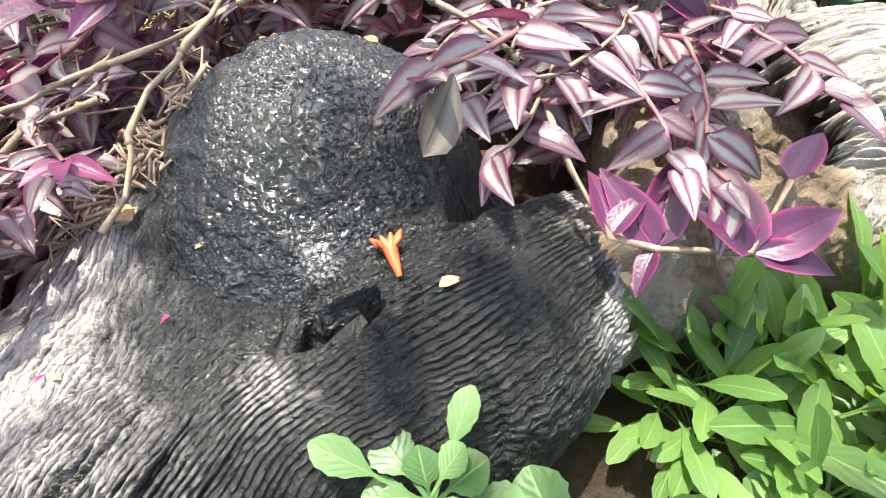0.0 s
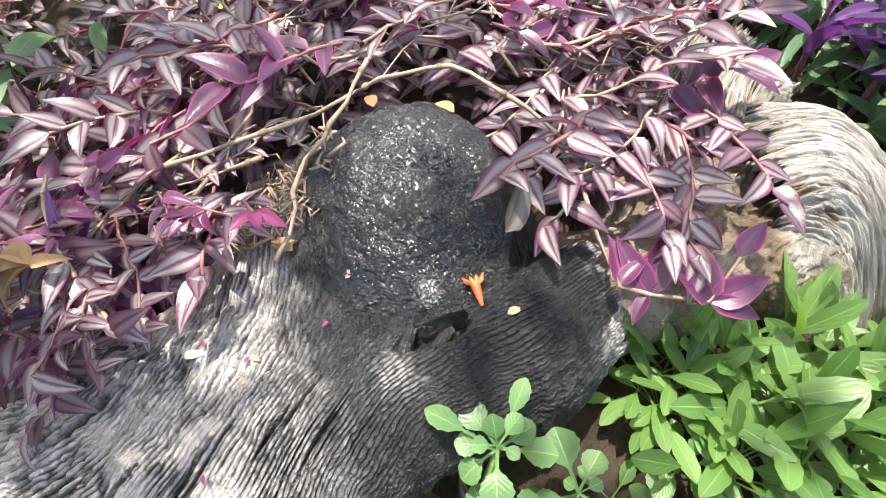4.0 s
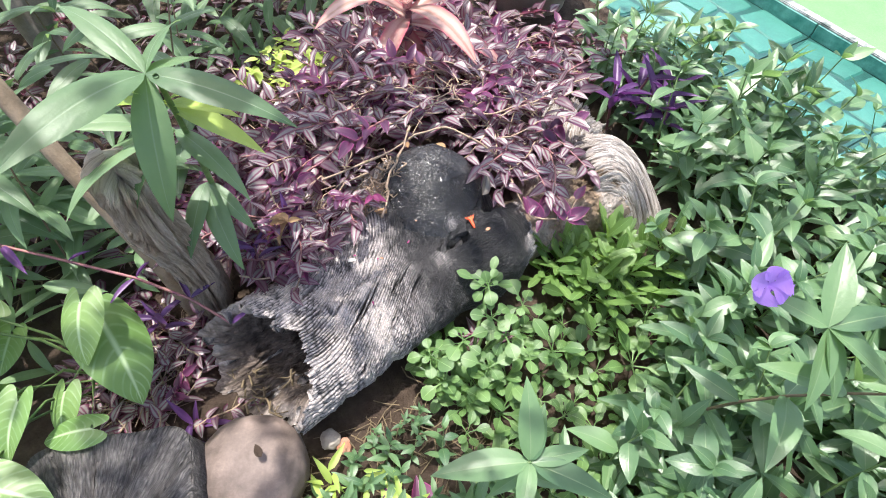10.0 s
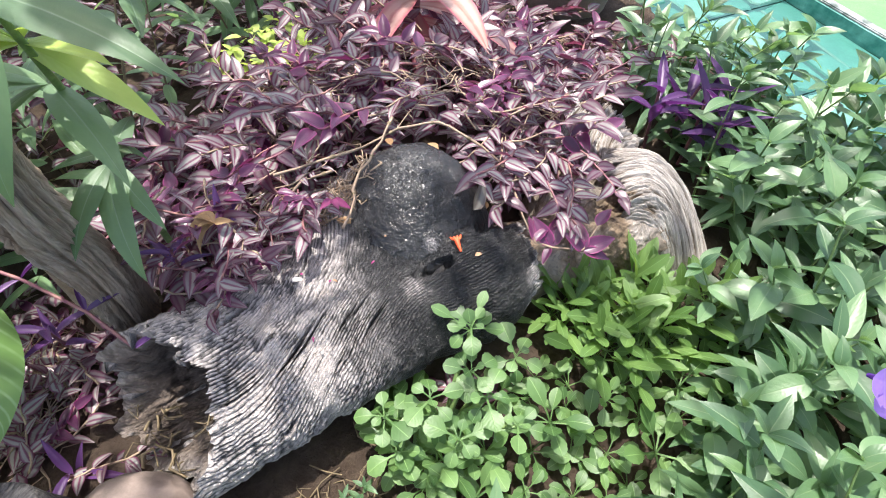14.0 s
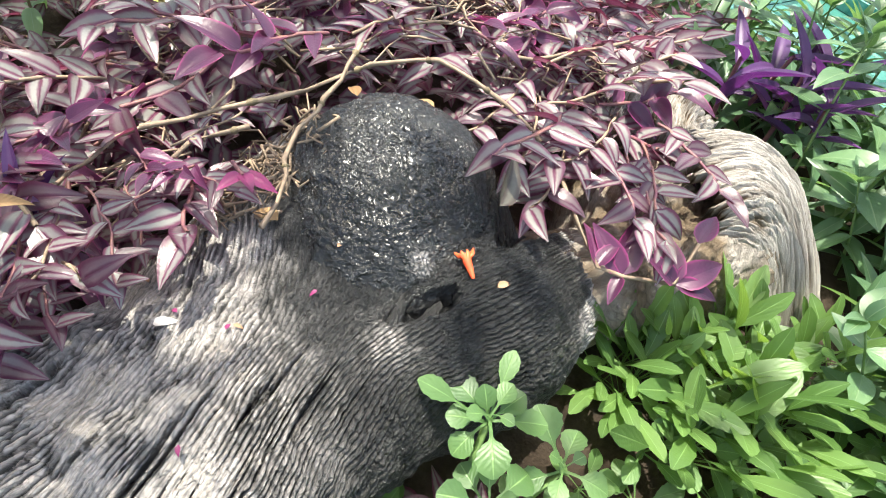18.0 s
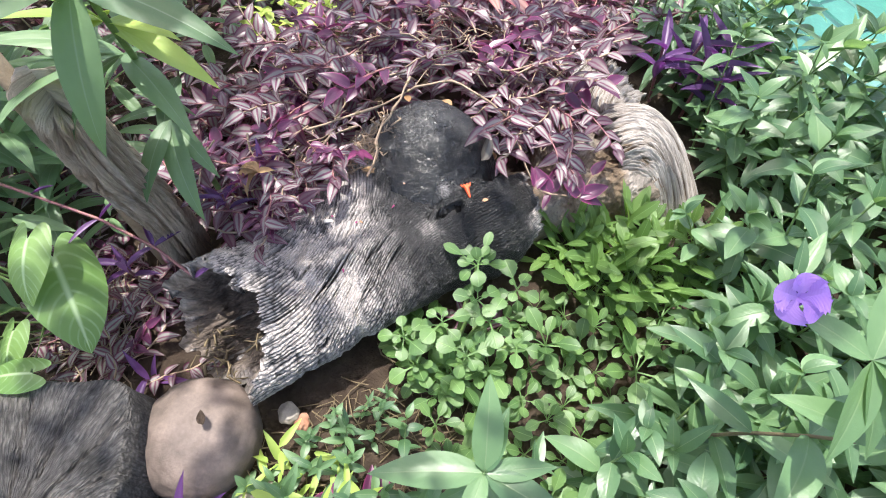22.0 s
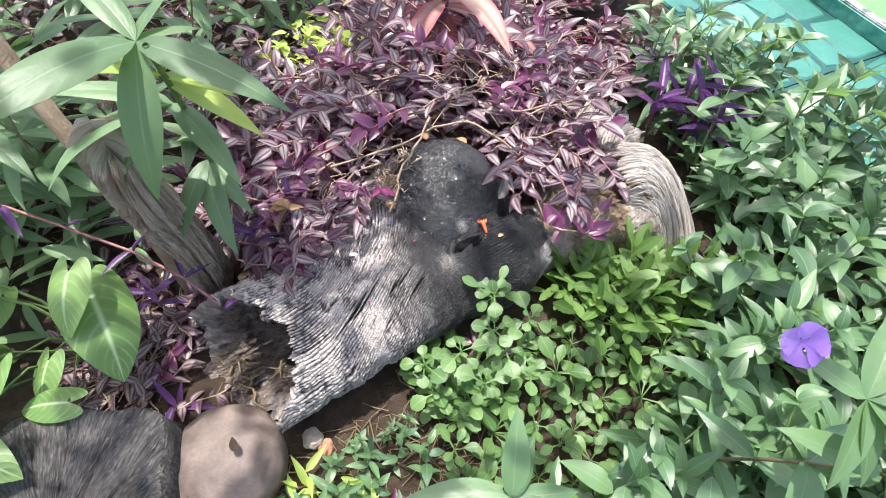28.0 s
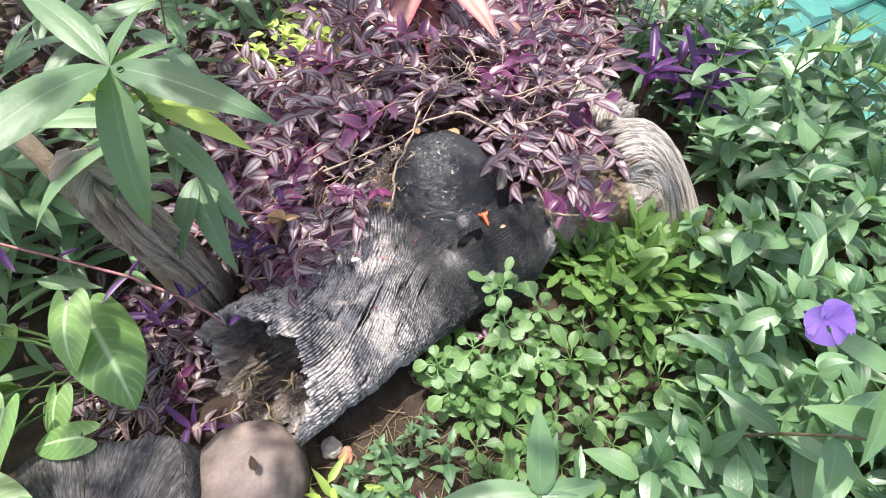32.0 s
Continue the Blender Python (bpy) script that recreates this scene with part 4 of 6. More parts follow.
def build_stump():
    nu, nt = 200, 200
    u = np.linspace(0, 1, nu)[:, None] * np.ones((1, nt))
    th = np.ones((nu, 1)) * np.linspace(0, 2 * math.pi, nt, endpoint=False)[None]
    cx, cy = -0.440 + 0.018 * u + 0.012 * np.sin(5 * u), -0.035 - 0.025 * u
    z = -0.03 + 0.530 * u
    r = 0.031 + 0.010 * u + 0.013 * np.exp(-(((u - 0.72) / 0.12) ** 2)) * (0.5 + 0.5 * np.cos(th + 1.9))
    r = r * (1 + 0.14 * np.sin(2 * th + 4 * u) + 0.06 * np.sin(5 * th + 9 * u) + 0.10 * fbm(np.stack([np.cos(th) * 2.2, np.sin(th) * 2.2, u * 5], -1), 1.6, 4))
    P3 = np.stack([np.cos(th) * 0.08, np.sin(th) * 0.08, z], -1)
    r = r + 0.013 * fbm(P3 * np.array([3, 3, 0.35]), 34, 4) + 0.006 * fbm(P3 * np.array([1, 1, 0.3]), 110, 3)
    knot = np.exp(-(((u - 0.74) / 0.05) ** 2 + (((th - 4.75)) / 0.35) ** 2))
    ringk = np.exp(-((np.sqrt(((u - 0.74) / 0.05) ** 2 + ((th - 4.75) / 0.35) ** 2) - 1.0) / 0.3) ** 2)
    r = r - 0.018 * knot + 0.009 * ringk
    top = np.clip((u - 0.95) / 0.05, 0, 1)
    r = r * np.sqrt(np.clip(1 - top**2, 0, 1))
    z = z + 0.035 * np.clip((u - 0.85) / 0.15, 0, 1) * (np.sin(th * 2) + 0.6 * fbm(P3, 50, 3))
    co = np.stack([cx + r * np.cos(th), cy + r * np.sin(th), z], -1)
    tone = np.clip(0.55 + 0.35 * fbm(P3, 22, 4) + 0.25 * top - 0.8 * knot - 0.15 * np.clip(0.35 - u, 0, 1), 0, 1)
    return grid_mesh("stump", co, True, grain=np.stack([z, th * 0.07 + 0.012 * np.sin(z * 20), tone], -1))


stump = part("branch_stump", build_stump(), M["stump"])
tagged(stump, "tan weathered upright branch stump with a dark knot", "stump")


# ---- plants ----
def lance(v):
    return math.sin(math.pi * min(v**0.75, 1)) ** 0.9 if v < 1 else 0.0


def ovate(v):
    return math.sin(math.pi * v**0.62) ** 0.85 if 0 < v < 1 else 0.05


def spoon(v):
    return 0.10 + 0.02 * v if v < 0.42 else 0.12 + 0.88 * max(0, math.sin(math.pi * ((v - 0.42) / 0.58) ** 1.25)) ** 0.6 if v < 1 else 0.15


def strap(v):
    return min(1, 0.35 + 2.2 * v) * (1 - max(0, (v - 0.55) / 0.45) ** 1.8)


def arrowhead(v):
    return math.sin(math.pi * (0.18 + 0.82 * v) ** 0.75) ** 0.8 if v < 1 else 0.0


ZEBRA = [leaf_mesh("leaf", 0.054, 0.024, ovate, 0.35, d, 5, 8, twist=t) for d, t in ((0.3, 0.1), (0.7, -0.2), (0.1, 0.3), (0.9, 0.0))]
PLUM = [leaf_mesh("leaf", 0.055, 0.024, ovate, 0.45, d, 5, 8, twist=t) for d, t in ((0.3, 0.1), (0.6, -0.2))]
MAGENTA = leaf_mesh("leaf", 0.045, 0.020, ovate, 0.45, 0.4, 5, 8, twist=0.1)
MAGENTA.materials.append(M["magenta"])
for me in ZEBRA:
    me.materials.append(M["zebra_a"])
for me in PLUM:
    me.materials.append(M["zebra_b"])
RUEL = [leaf_mesh("leaf", 0.125, 0.039, lance, 0.30, d, 5, 10, twist=t) for d, t in ((0.4, 0.1), (0.9, -0.15), (0.15, 0.2))]
RUELW = [leaf_mesh("leaf", 0.098, 0.044, lance, 0.22, d, 5, 10, twist=t) for d, t in ((0.4, 0.1), (0.9, -0.15), (0.15, 0.2))]
BIG = [leaf_mesh("leaf", 0.190, 0.045, lance, 0.35, d, 7, 14, twist=t, curl=-0.8) for d, t in ((0.75, 0.25), (1.2, -0.3))]
for me in RUEL + RUELW:
    me.materials.append(M["ruellia"])
for me in BIG:
    me.materials.append(M["ruellia_tall"])
SPOON = [leaf_mesh("leaf", 0.078, 0.029, spoon, 0.18, d, 5, 17, crenate=0.05, twist=t) for d, t in ((0.5, 0.1), (0.9, -0.1), (0.2, 0.1))]
ROUND = [leaf_mesh("leaf", 0.064, 0.036, spoon, 0.15, d, 5, 17, crenate=0.05, twist=t) for d, t in ((0.7, 0.1), (1.1, -0.1), (0.4, 0.2))]
SPOONL = [leaf_mesh("leaf", 0.125, 0.033, lambda v: spoon(max(0.0, (v - 0.2) / 0.8)), 0.18, d, 5, 19, crenate=0.05, twist=t) for d, t in ((0.4, 0.1), (0.7, -0.2), (0.2, 0.3))]
TALL = [leaf_mesh("leaf", 0.165, 0.025, lambda v: spoon(max(0.0, (v - 0.2) / 0.8)), 0.18, d, 5, 19, crenate=0.05, twist=t) for d, t in ((0.5, 0.1), (0.9, -0.2), (0.3, 0.3))]
for me in SPOON + SPOONL + ROUND:
    me.materials.append(M["rosette"])
for me in TALL:
    me.materials.append(M["tall_rosette"])
ARROW = [leaf_mesh("leaf", 0.135, 0.090, arrowhead, f, d, 13, 18, lobes=0.26, curl=c) for d, f, c in ((0.5, 0.30, -0.4), (0.9, 0.16, -0.8), (0.7, 0.55, -0.6))]
for me in ARROW:
    me.materials.append(M["arrow"])
SPEARL = [leaf_mesh("leaf", 0.12, 0.022, lance, 0.9, d, 5, 9) for d in (0.2, 0.5)]
for me in SPEARL:
    me.materials.append(M["spear"])
CORD = [leaf_mesh("leaf", 0.23, 0.048, strap, 0.2, d, 7, 13) for d in (0.9, 1.3)]
for me in CORD:
    me.materials.append(M["cordyline"])
YOUNG = leaf_mesh("leaf", 0.06, 0.015, lance, 0.3, 0.4, 5, 8)
YOUNG.materials.append(M["young"])
DRY = [leaf_mesh("leaf", 0.045, 0.018, ovate, 0.8, d, 5, 8, twist=t) for d, t in ((1.4, 0.6), (0.9, -0.8))]
for me in DRY:
    me.materials.append(M["dry"])


def vine_proto(seed, plum=False, length=0.15, leaves=8):
    """A creeping sprig: a jointed stem with striped leaves left and right of it, a tuft at the tip."""
    rnd = random.Random(seed)
    t = thing("spiderwort_vine", "creeping spiderwort vine with silver-striped purple leaves" if not plum else "creeping spiderwort vine with plain plum-purple leaves", "plant", group="spiderwort vines")
    pts, d, p = [], 0.0, Vector((0, 0, 0))
    for i in range(leaves + 1):
        pts.append(p.copy())
        d += rnd.uniform(-0.35, 0.35)
        p = p + Vector((math.sin(d), math.cos(d), 0.18 + rnd.uniform(-0.25, 0.25))) * (length / leaves)
    part("stem", tube(pts, [0.0022] * len(pts), 5), M["stem_tan"] if rnd.random() < 0.5 else M["stem_purple"], t)
    pool = PLUM * 3 + [MAGENTA] if plum else ZEBRA
    for i in range(1, leaves + 1):
        side = 1 if i % 2 else -1
        az = side * rnd.uniform(35, 75) if i < leaves - 1 else side * rnd.uniform(5, 40)
        sprout(t, "leaf", rnd.choice(pool), pts[i], az, rnd.uniform(-5, 38), rnd.uniform(0.75, 1.15), rnd.uniform(-30, 30))
    return t


def shoot_proto(seed, kind, height=0.2, pairs=5, size=1.0, label="", name="ruellia_shoot", group="ruellia shoots", lean=0.15, stem="stem_green", top=2):
    """An upright shoot with crossed pairs of lance leaves."""
    rnd = random.Random(seed)
    t = thing(name, label or "upright ruellia shoot with lance-shaped green leaves", "plant", group=group)
    pts = []
    az = rnd.uniform(0, 360)
    for i in range(pairs + 1):
        f = i / pairs
        pts.append(Vector((lean * height * f * f * math.cos(az), lean * height * f * f * math.sin(az), height * f)))
    part("stem", tube(pts, [0.0032 * size * (1 - 0.5 * i / pairs) for i in range(pairs + 1)], 6), M[stem], t)
    for i in range(1, pairs + 1):
        turn = az + 90 * i + rnd.uniform(-25, 25)
        for side in (0, 180):
            up = rnd.uniform(0, 30) if i < pairs else rnd.uniform(20, 50)
            sprout(t, "leaf", rnd.choice(kind), pts[i], turn + side + rnd.uniform(-12, 12), up, size * rnd.uniform(0.7, 1.1) * (0.75 + 0.25 * math.sin(math.pi * i / pairs)), rnd.uniform(-18, 18))
    for j in range(top):
        sprout(t, "leaf", rnd.choice(kind), pts[-1], az + 45 + 180 * j, rnd.uniform(50, 75), size * rnd.uniform(0.4, 0.6))
    return t


def rosette_proto(seed, n=9, size=1.0, up=(15, 65), kind=None):
    """A rosette of spoon-shaped, scalloped leaves."""
    rnd = random.Random(seed)
    t = thing("spoon_leaf_rosette", "light green rosette of spoon-shaped scalloped leaves growing from soil", "plant", group="spoon-leaf rosettes")
    part("crown", tube([(0, 0, -0.01), (0, 0, 0.012)], [0.006, 0.004], 6), M["stem_green"], t)
    for i in range(n):
        az = i * 137.5 + rnd.uniform(-20, 20)
        f = i / max(n - 1, 1)
        sprout(t, "leaf", rnd.choice(kind or SPOON), (0, 0, 0.008), az, up[0] + (up[1] - up[0]) * f + rnd.uniform(-8, 8), size * rnd.uniform(0.75, 1.15), rnd.uniform(-15, 15))
    return t


def arrow_proto(seed, n=5, size=1.0):
    rnd = random.Random(seed)
    t = thing("arrowhead_plant", "arrowhead plant with pale-veined light green leaves", "plant", group="arrowhead plants")
    for i in range(n):
        az = rnd.uniform(0, 360)
        out = Vector((-math.sin(radians(az)), math.cos(radians(az)), 0))
        top = out * rnd.uniform(0.03, 0.09) + Vector((0, 0, rnd.uniform(0.14, 0.27)))
        part("stalk", tube([(0, 0, -0.01), out * 0.02 + Vector((0, 0, 0.05)), top], [0.003, 0.003, 0.0022], 6), M["stem_green"], t)
        sprout(t, "leaf", rnd.choice(ARROW), top, az + rnd.uniform(-30, 30), rnd.uniform(-45, -5), size * rnd.uniform(0.8, 1.15), rnd.uniform(-20, 20))
    return t


def inside(poly, x, y):
    hit = False
    for (x0, y0), (x1, y1) in zip(poly, poly[1:] + poly[:1]):
        if (y0 > y) != (y1 > y) and x < (x1 - x0) * (y - y0) / (y1 - y0) + x0:
            hit = not hit
    return hit


def scatter(poly, n, rnd, gap):
    """Places inside a plan outline, at least gap apart."""
    xs, ys = [p[0] for p in poly], [p[1] for p in poly]
    got, tries = [], 0
    while len(got) < n and tries < n * 60:
        tries += 1
        x, y = rnd.uniform(min(xs), max(xs)), rnd.uniform(min(ys), max(ys))
        if inside(poly, x, y) and all((x - a) ** 2 + (y - b) ** 2 > gap * gap for a, b in got):
            got.append((x, y))
    return got


def soil_at(x, y):
    return float(soil_height(np.array(x), np.array(y)))


# striped vines: a mound behind the log that hangs over its back edge
def vine_top(x, y):
    """Height of the heap of vines."""
    side = 1 / (1 + math.exp((abs(x - 0.02) - 0.42) / 0.06))
    fade = 1 / (1 + math.exp((y - 0.72) / 0.12))
    brow = 0.025 / (1 + math.exp((y - 0.42) / 0.03)) if x > -0.14 else 0.0
    return soil_at(x, y) + 0.03 + 0.205 * side * fade + 0.02 * math.sin(9 * x + 4 * y) - brow


VINES = [vine_proto(s, s % 4 == 3, 0.13 + 0.02 * (s % 3), 7 + s % 3) for s in range(10)]
VINE_AREA = [(-0.42, 0.03), (-0.30, 0.05), (-0.20, 0.12), (-0.145, 0.20), (-0.10, 0.30), (0.00, 0.385), (0.12, 0.375), (0.19, 0.325), (0.24, 0.345), (0.27, 0.45), (0.30, 0.62), (0.40, 0.76), (0.48, 1.05), (-0.10, 1.25), (-0.40, 0.95), (-0.50, 0.45)]
rv = random.Random(21)
GLADE = (-0.39, 0.66, 0.13)
for x, y in scatter(VINE_AREA, 255, rv, 0.030):
    if math.hypot(x - GLADE[0], y - GLADE[1]) < GLADE[2]:
        continue
    z = vine_top(x, y) + rv.uniform(-0.05, 0.015)
    # tips point out of the heap, mostly towards the log
    az = math.degrees(math.atan2(-(x - 0.02), y - 0.42)) + rv.uniform(-75, 75)
    if abs(x - 0.03) < 0.17 and y < 0.47:
        # round the knob they run sideways
        az = (90 if x < 0.05 else -90) + rv.uniform(-40, 40)
    place(rv.choice(VINES), at_pose(x, y, z, az, rv.uniform(0.85, 1.15), rv.uniform(-30, 15), rv.uniform(-20, 20)))
for x, y, z, az in ((0.20, 0.315, 0.245, 190), (0.235, 0.300, 0.240, 200), (0.27, 0.30, 0.235, 185), (0.29, 0.32, 0.235, 205), (0.31, 0.355, 0.24, 215), (0.255, 0.335, 0.25, 170), (0.165, 0.365, 0.235, 195), (0.185, 0.345, 0.235, 215), (0.15, 0.385, 0.245, 170)):
    place(VINES[rv.choice((0, 1, 2, 4))], at_pose(x, y, z, az, 0.8, -14, rv.uniform(-20, 20)))
for x, y, z in ((-0.209, -0.037, 0.2), (-0.182, -0.02, 0.215), (-0.171, 0.004, 0.22), (-0.158, 0.029, 0.225), (-0.147, 0.052, 0.23), (-0.14, 0.078, 0.235), (-0.127, 0.101, 0.24), (-0.183, -0.02, 0.24), (-0.159, 0.027, 0.25), (-0.142, 0.075, 0.255), (-0.20, -0.03, 0.23), (-0.17, 0.01, 0.25)):
    place(rv.choice(VINES), at_pose(x - 0.045, y + 0.052, z + 0.01, rv.uniform(190, 300), rv.uniform(0.5, 0.72), rv.uniform(-20, 5), rv.uniform(-20, 20)))
LEFT_AREA = [(-1.5, -0.25), (-0.58, -0.10), (-0.45, 0.06), (-0.5, 0.45), (-0.40, 0.95), (-0.10, 1.25), (0.1, 1.6), (-1.5, 1.6)]
for x, y in scatter(LEFT_AREA, 50, rv, 0.07):
    place(rv.choice(VINES), at_pose(x, y, soil_at(x, y) + rv.uniform(0.01, 0.06), rv.uniform(0, 360), rv.uniform(0.8, 1.1), rv.uniform(-10, 10)))

def heap(name, poly, n, seed, height, co, fs, material, label, spread=0.16, size=(0.7, 1.1)):
    """Many small leaves under the top layer, one mesh."""
    rnd = random.Random(seed)
    vs, qs = [], []
    for x, y in scatter(poly, n, rnd, 0.0):
        m = np.array(Euler((rnd.uniform(-0.7, 0.7), rnd.uniform(-0.6, 0.6), rnd.uniform(0, 6.28))).to_matrix()) * rnd.uniform(*size)
        if "vine" in name and math.hypot(x - GLADE[0], y - GLADE[1]) < GLADE[2]:
            continue
        b = len(vs)
        z = max(height(x, y) - rnd.uniform(0.02, spread), soil_at(x, y) + 0.008)
        vs.extend((co @ m.T + np.array((x, y, z))).tolist())
        qs.extend([tuple(i + b for i in f) for f in fs])
    me = bpy.data.meshes.new(name)
    me.from_pydata(vs, [], qs)
    src = bpy.data.meshes["small_leaf"]
    uvs = np.zeros(2 * len(src.loops), dtype=np.float32)
    src.uv_layers[0].data.foreach_get("uv", uvs)
    lay = me.uv_layers.new(name="UVMap")
    lay.data.foreach_set("uv", np.tile(uvs, len(vs) // len(co)))
    ob = part(name, me, material)
    return tagged(ob, label, "foliage", kind="stuff")


SMALL = leaf_mesh("small_leaf", 0.062, 0.028, ovate, 0.3, 0.5, 3, 6)
SMALL_CO = np.array([v.co[:] for v in SMALL.vertices])
SMALL_F = [tuple(p.vertices) for p in SMALL.polygons]
LONG = SMALL_CO * np.array([1.0, 1.75, 1.2])
heap("vine_underlayer", VINE_AREA, 1500, 61, vine_top, SMALL_CO, SMALL_F, M["zebra_a"], "shaded lower layer of striped purple leaves")
heap("vine_underlayer_side", LEFT_AREA, 1300, 62, lambda x, y: soil_at(x, y) + 0.08, SMALL_CO, SMALL_F, M["zebra_a"], "shaded lower layer of striped purple leaves on soil", 0.07)

# stems under the vines
def litter(name, poly, n, seed, height, label, material, length=(0.05, 0.14), radius=0.0013, rise=0.5):
    """A tangle of thin dry stems, one mesh."""
    rnd = random.Random(seed)
    verts, faces = [], []
    for x, y in scatter(poly, n, rnd, 0.0):
        az, ln, up = rnd.uniform(0, 6.28), rnd.uniform(*length), rnd.uniform(-rise, rise)
        a = Vector((x, y, height(x, y) + rnd.uniform(-0.01, 0.01)))
        d = Vector((math.cos(az), math.sin(az), up * 0.4)) * ln
        side = Vector((-math.sin(az), math.cos(az), 0))
        mid = a + d * 0.5 + side * rnd.uniform(-0.02, 0.02) + Vector((0, 0, rnd.uniform(0, 0.015)))
        b = a + d
        b.z = max(b.z, height(b.x, b.y) - 0.005)
        r = radius * rnd.uniform(0.6, 1.5)
        base = len(verts)
        for p in (a, mid, b):
            for q in range(4):
                w = q * math.pi / 2
                verts.append(p + side * math.cos(w) * r + Vector((0, 0, math.sin(w) * r)))
        for s in range(2):
            for q in range(4):
                faces.append((base + s * 4 + q, base + s * 4 + (q + 1) % 4, base + s * 4 + 4 + (q + 1) % 4, base + s * 4 + 4 + q))
    me = bpy.data.meshes.new(name)
    me.from_pydata(verts, [], faces)
    ob = part(name, me, material)
    return tagged(ob, label, "litter", kind="stuff")


# sprigs on the ground between the stump, the block and the log's mouth, and up against the stump
for x, y, z in ((-0.46, -0.27, 0.02), (-0.48, -0.22, 0.02), (-0.42, -0.31, 0.015), (-0.48, -0.16, 0.03), (-0.52, -0.10, 0.04), (-0.43, -0.13, 0.03), (-0.37, -0.02, 0.20), (-0.35, 0.04, 0.24), (-0.38, 0.07, 0.22), (-0.33, 0.0, 0.22), (-0.30, 0.06, 0.26), (-0.34, -0.04, 0.18), (-0.28, 0.02, 0.23), (-0.24, 0.08, 0.26), (-0.36, 0.10, 0.26), (-0.30, 0.12, 0.27), (-0.33, -0.42, 0.03), (0.245, -0.06, 0.05), (0.12, -0.40, 0.03), (0.33, -0.36, 0.04)):
    place(rv.choice(VINES), at_pose(x, y, z, rv.uniform(0, 360), rv.uniform(0.75, 1.0), rv.uniform(-25, 10), rv.uniform(-15, 15)))
MOUTH_AREA = [(-0.64, -0.12), (-0.50, -0.06), (-0.46, -0.10), (-0.47, -0.22), (-0.44, -0.31), (-0.50, -0.32), (-0.66, -0.30)]
for x, y in scatter(MOUTH_AREA, 15, rv, 0.045):
    place(rv.choice(VINES), at_pose(x, y, soil_at(x, y) + rv.uniform(0.005, 0.04), rv.uniform(0, 360), rv.uniform(0.6, 0.85), rv.uniform(-10, 25)))
heap("vine_underlayer_mouth", MOUTH_AREA, 130, 64, lambda x, y: soil_at(x, y) + 0.05, SMALL_CO, SMALL_F, M["zebra_a"], "low purple leaves between stump and log", 0.05, (0.5, 0.9))
litter("mouth_litter", MOUTH_AREA, 160, 14, lambda x, y: soil_at(x, y) + 0.012, "dry twigs and straw by the log's mouth", M["stem_tan"], (0.03, 0.09), 0.0012, 0.3)
litter("hollow_litter", [(-0.37, -0.20), (-0.30, -0.15), (-0.22, -0.20), (-0.25, -0.28), (-0.33, -0.27)], 26, 17, lambda x, y: 0.030, "rotten splinters and straw in the hollow", M["stem_brown"], (0.012, 0.045), 0.0020, 0.5)
litter("vine_stems", VINE_AREA, 750, 4, lambda x, y: vine_top(x, y) - 0.024, "tangle of pale dry vine stems", M["stem_tan"], (0.03, 0.09), 0.0014)
litter("glade_straw", [(-0.52, 0.58), (-0.40, 0.53), (-0.27, 0.60), (-0.28, 0.76), (-0.42, 0.80), (-0.52, 0.72)], 170, 16, lambda x, y: soil_at(x, y) + 0.02, "pale straw on the soil in a sunlit gap", M["stem_tan"], (0.03, 0.09), 0.0016, 0.4)
litter("dry_stems", LEFT_AREA, 250, 5, lambda x, y: soil_at(x, y) + 0.02, "dry brown stems lying on soil", M["stem_brown"])

# ruellia and rosettes to the right and in front
SHOOTS = [shoot_proto(s, RUELW if s % 2 else RUEL, 0.18 + 0.035 * (s % 4), 4 + s % 3, 0.85 + 0.07 * (s % 3)) for s in range(8)]
RIGHT_AREA = [(0.66, 0.44), (0.65, 0.28), (0.61, 0.08), (0.54, -0.12), (0.42, -0.30), (0.28, -0.52), (0.20, -0.66), (1.0, -0.75), (1.5, -0.3), (1.42, 0.35), (1.05, 0.72), (0.72, 1.05), (0.50, 1.2), (0.50, 0.75)]
rr = random.Random(33)
for x, y in scatter(RIGHT_AREA, 180, rr, 0.055):
    place(rr.choice(SHOOTS), at_pose(x, y, soil_at(x, y) - 0.005, rr.uniform(0, 360), rr.uniform(0.75, 1.2), rr.uniform(-18, 18), rr.uniform(-18, 18)))
heap("green_underlayer", RIGHT_AREA, 1500, 63, lambda x, y: soil_at(x, y) + 0.13, LONG, SMALL_F, M["ruellia"], "shaded lower layer of green leaves", 0.11)
ROSES = [rosette_proto(s, 7 + s % 4, 0.9 + 0.08 * (s % 3)) for s in range(6)]
ROSE_AREA = [(0.25, -0.02), (0.36, 0.06), (0.55, 0.18), (0.72, 0.14), (0.70, -0.25), (0.42, -0.42), (0.26, -0.42), (0.14, -0.34), (0.10, -0.20)]
for x, y in scatter(ROSE_AREA, 80, rr, 0.045):
    place(rr.choice(ROSES), at_pose(x, y, soil_at(x, y) + rr.uniform(0, 0.05), rr.uniform(0, 360), rr.uniform(0.5, 0.85), rr.uniform(-10, 10), rr.uniform(-10, 10)))
UPRIGHT = [rosette_proto(40 + s, 11, 0.85, (42, 88), TALL) for s in range(3)]
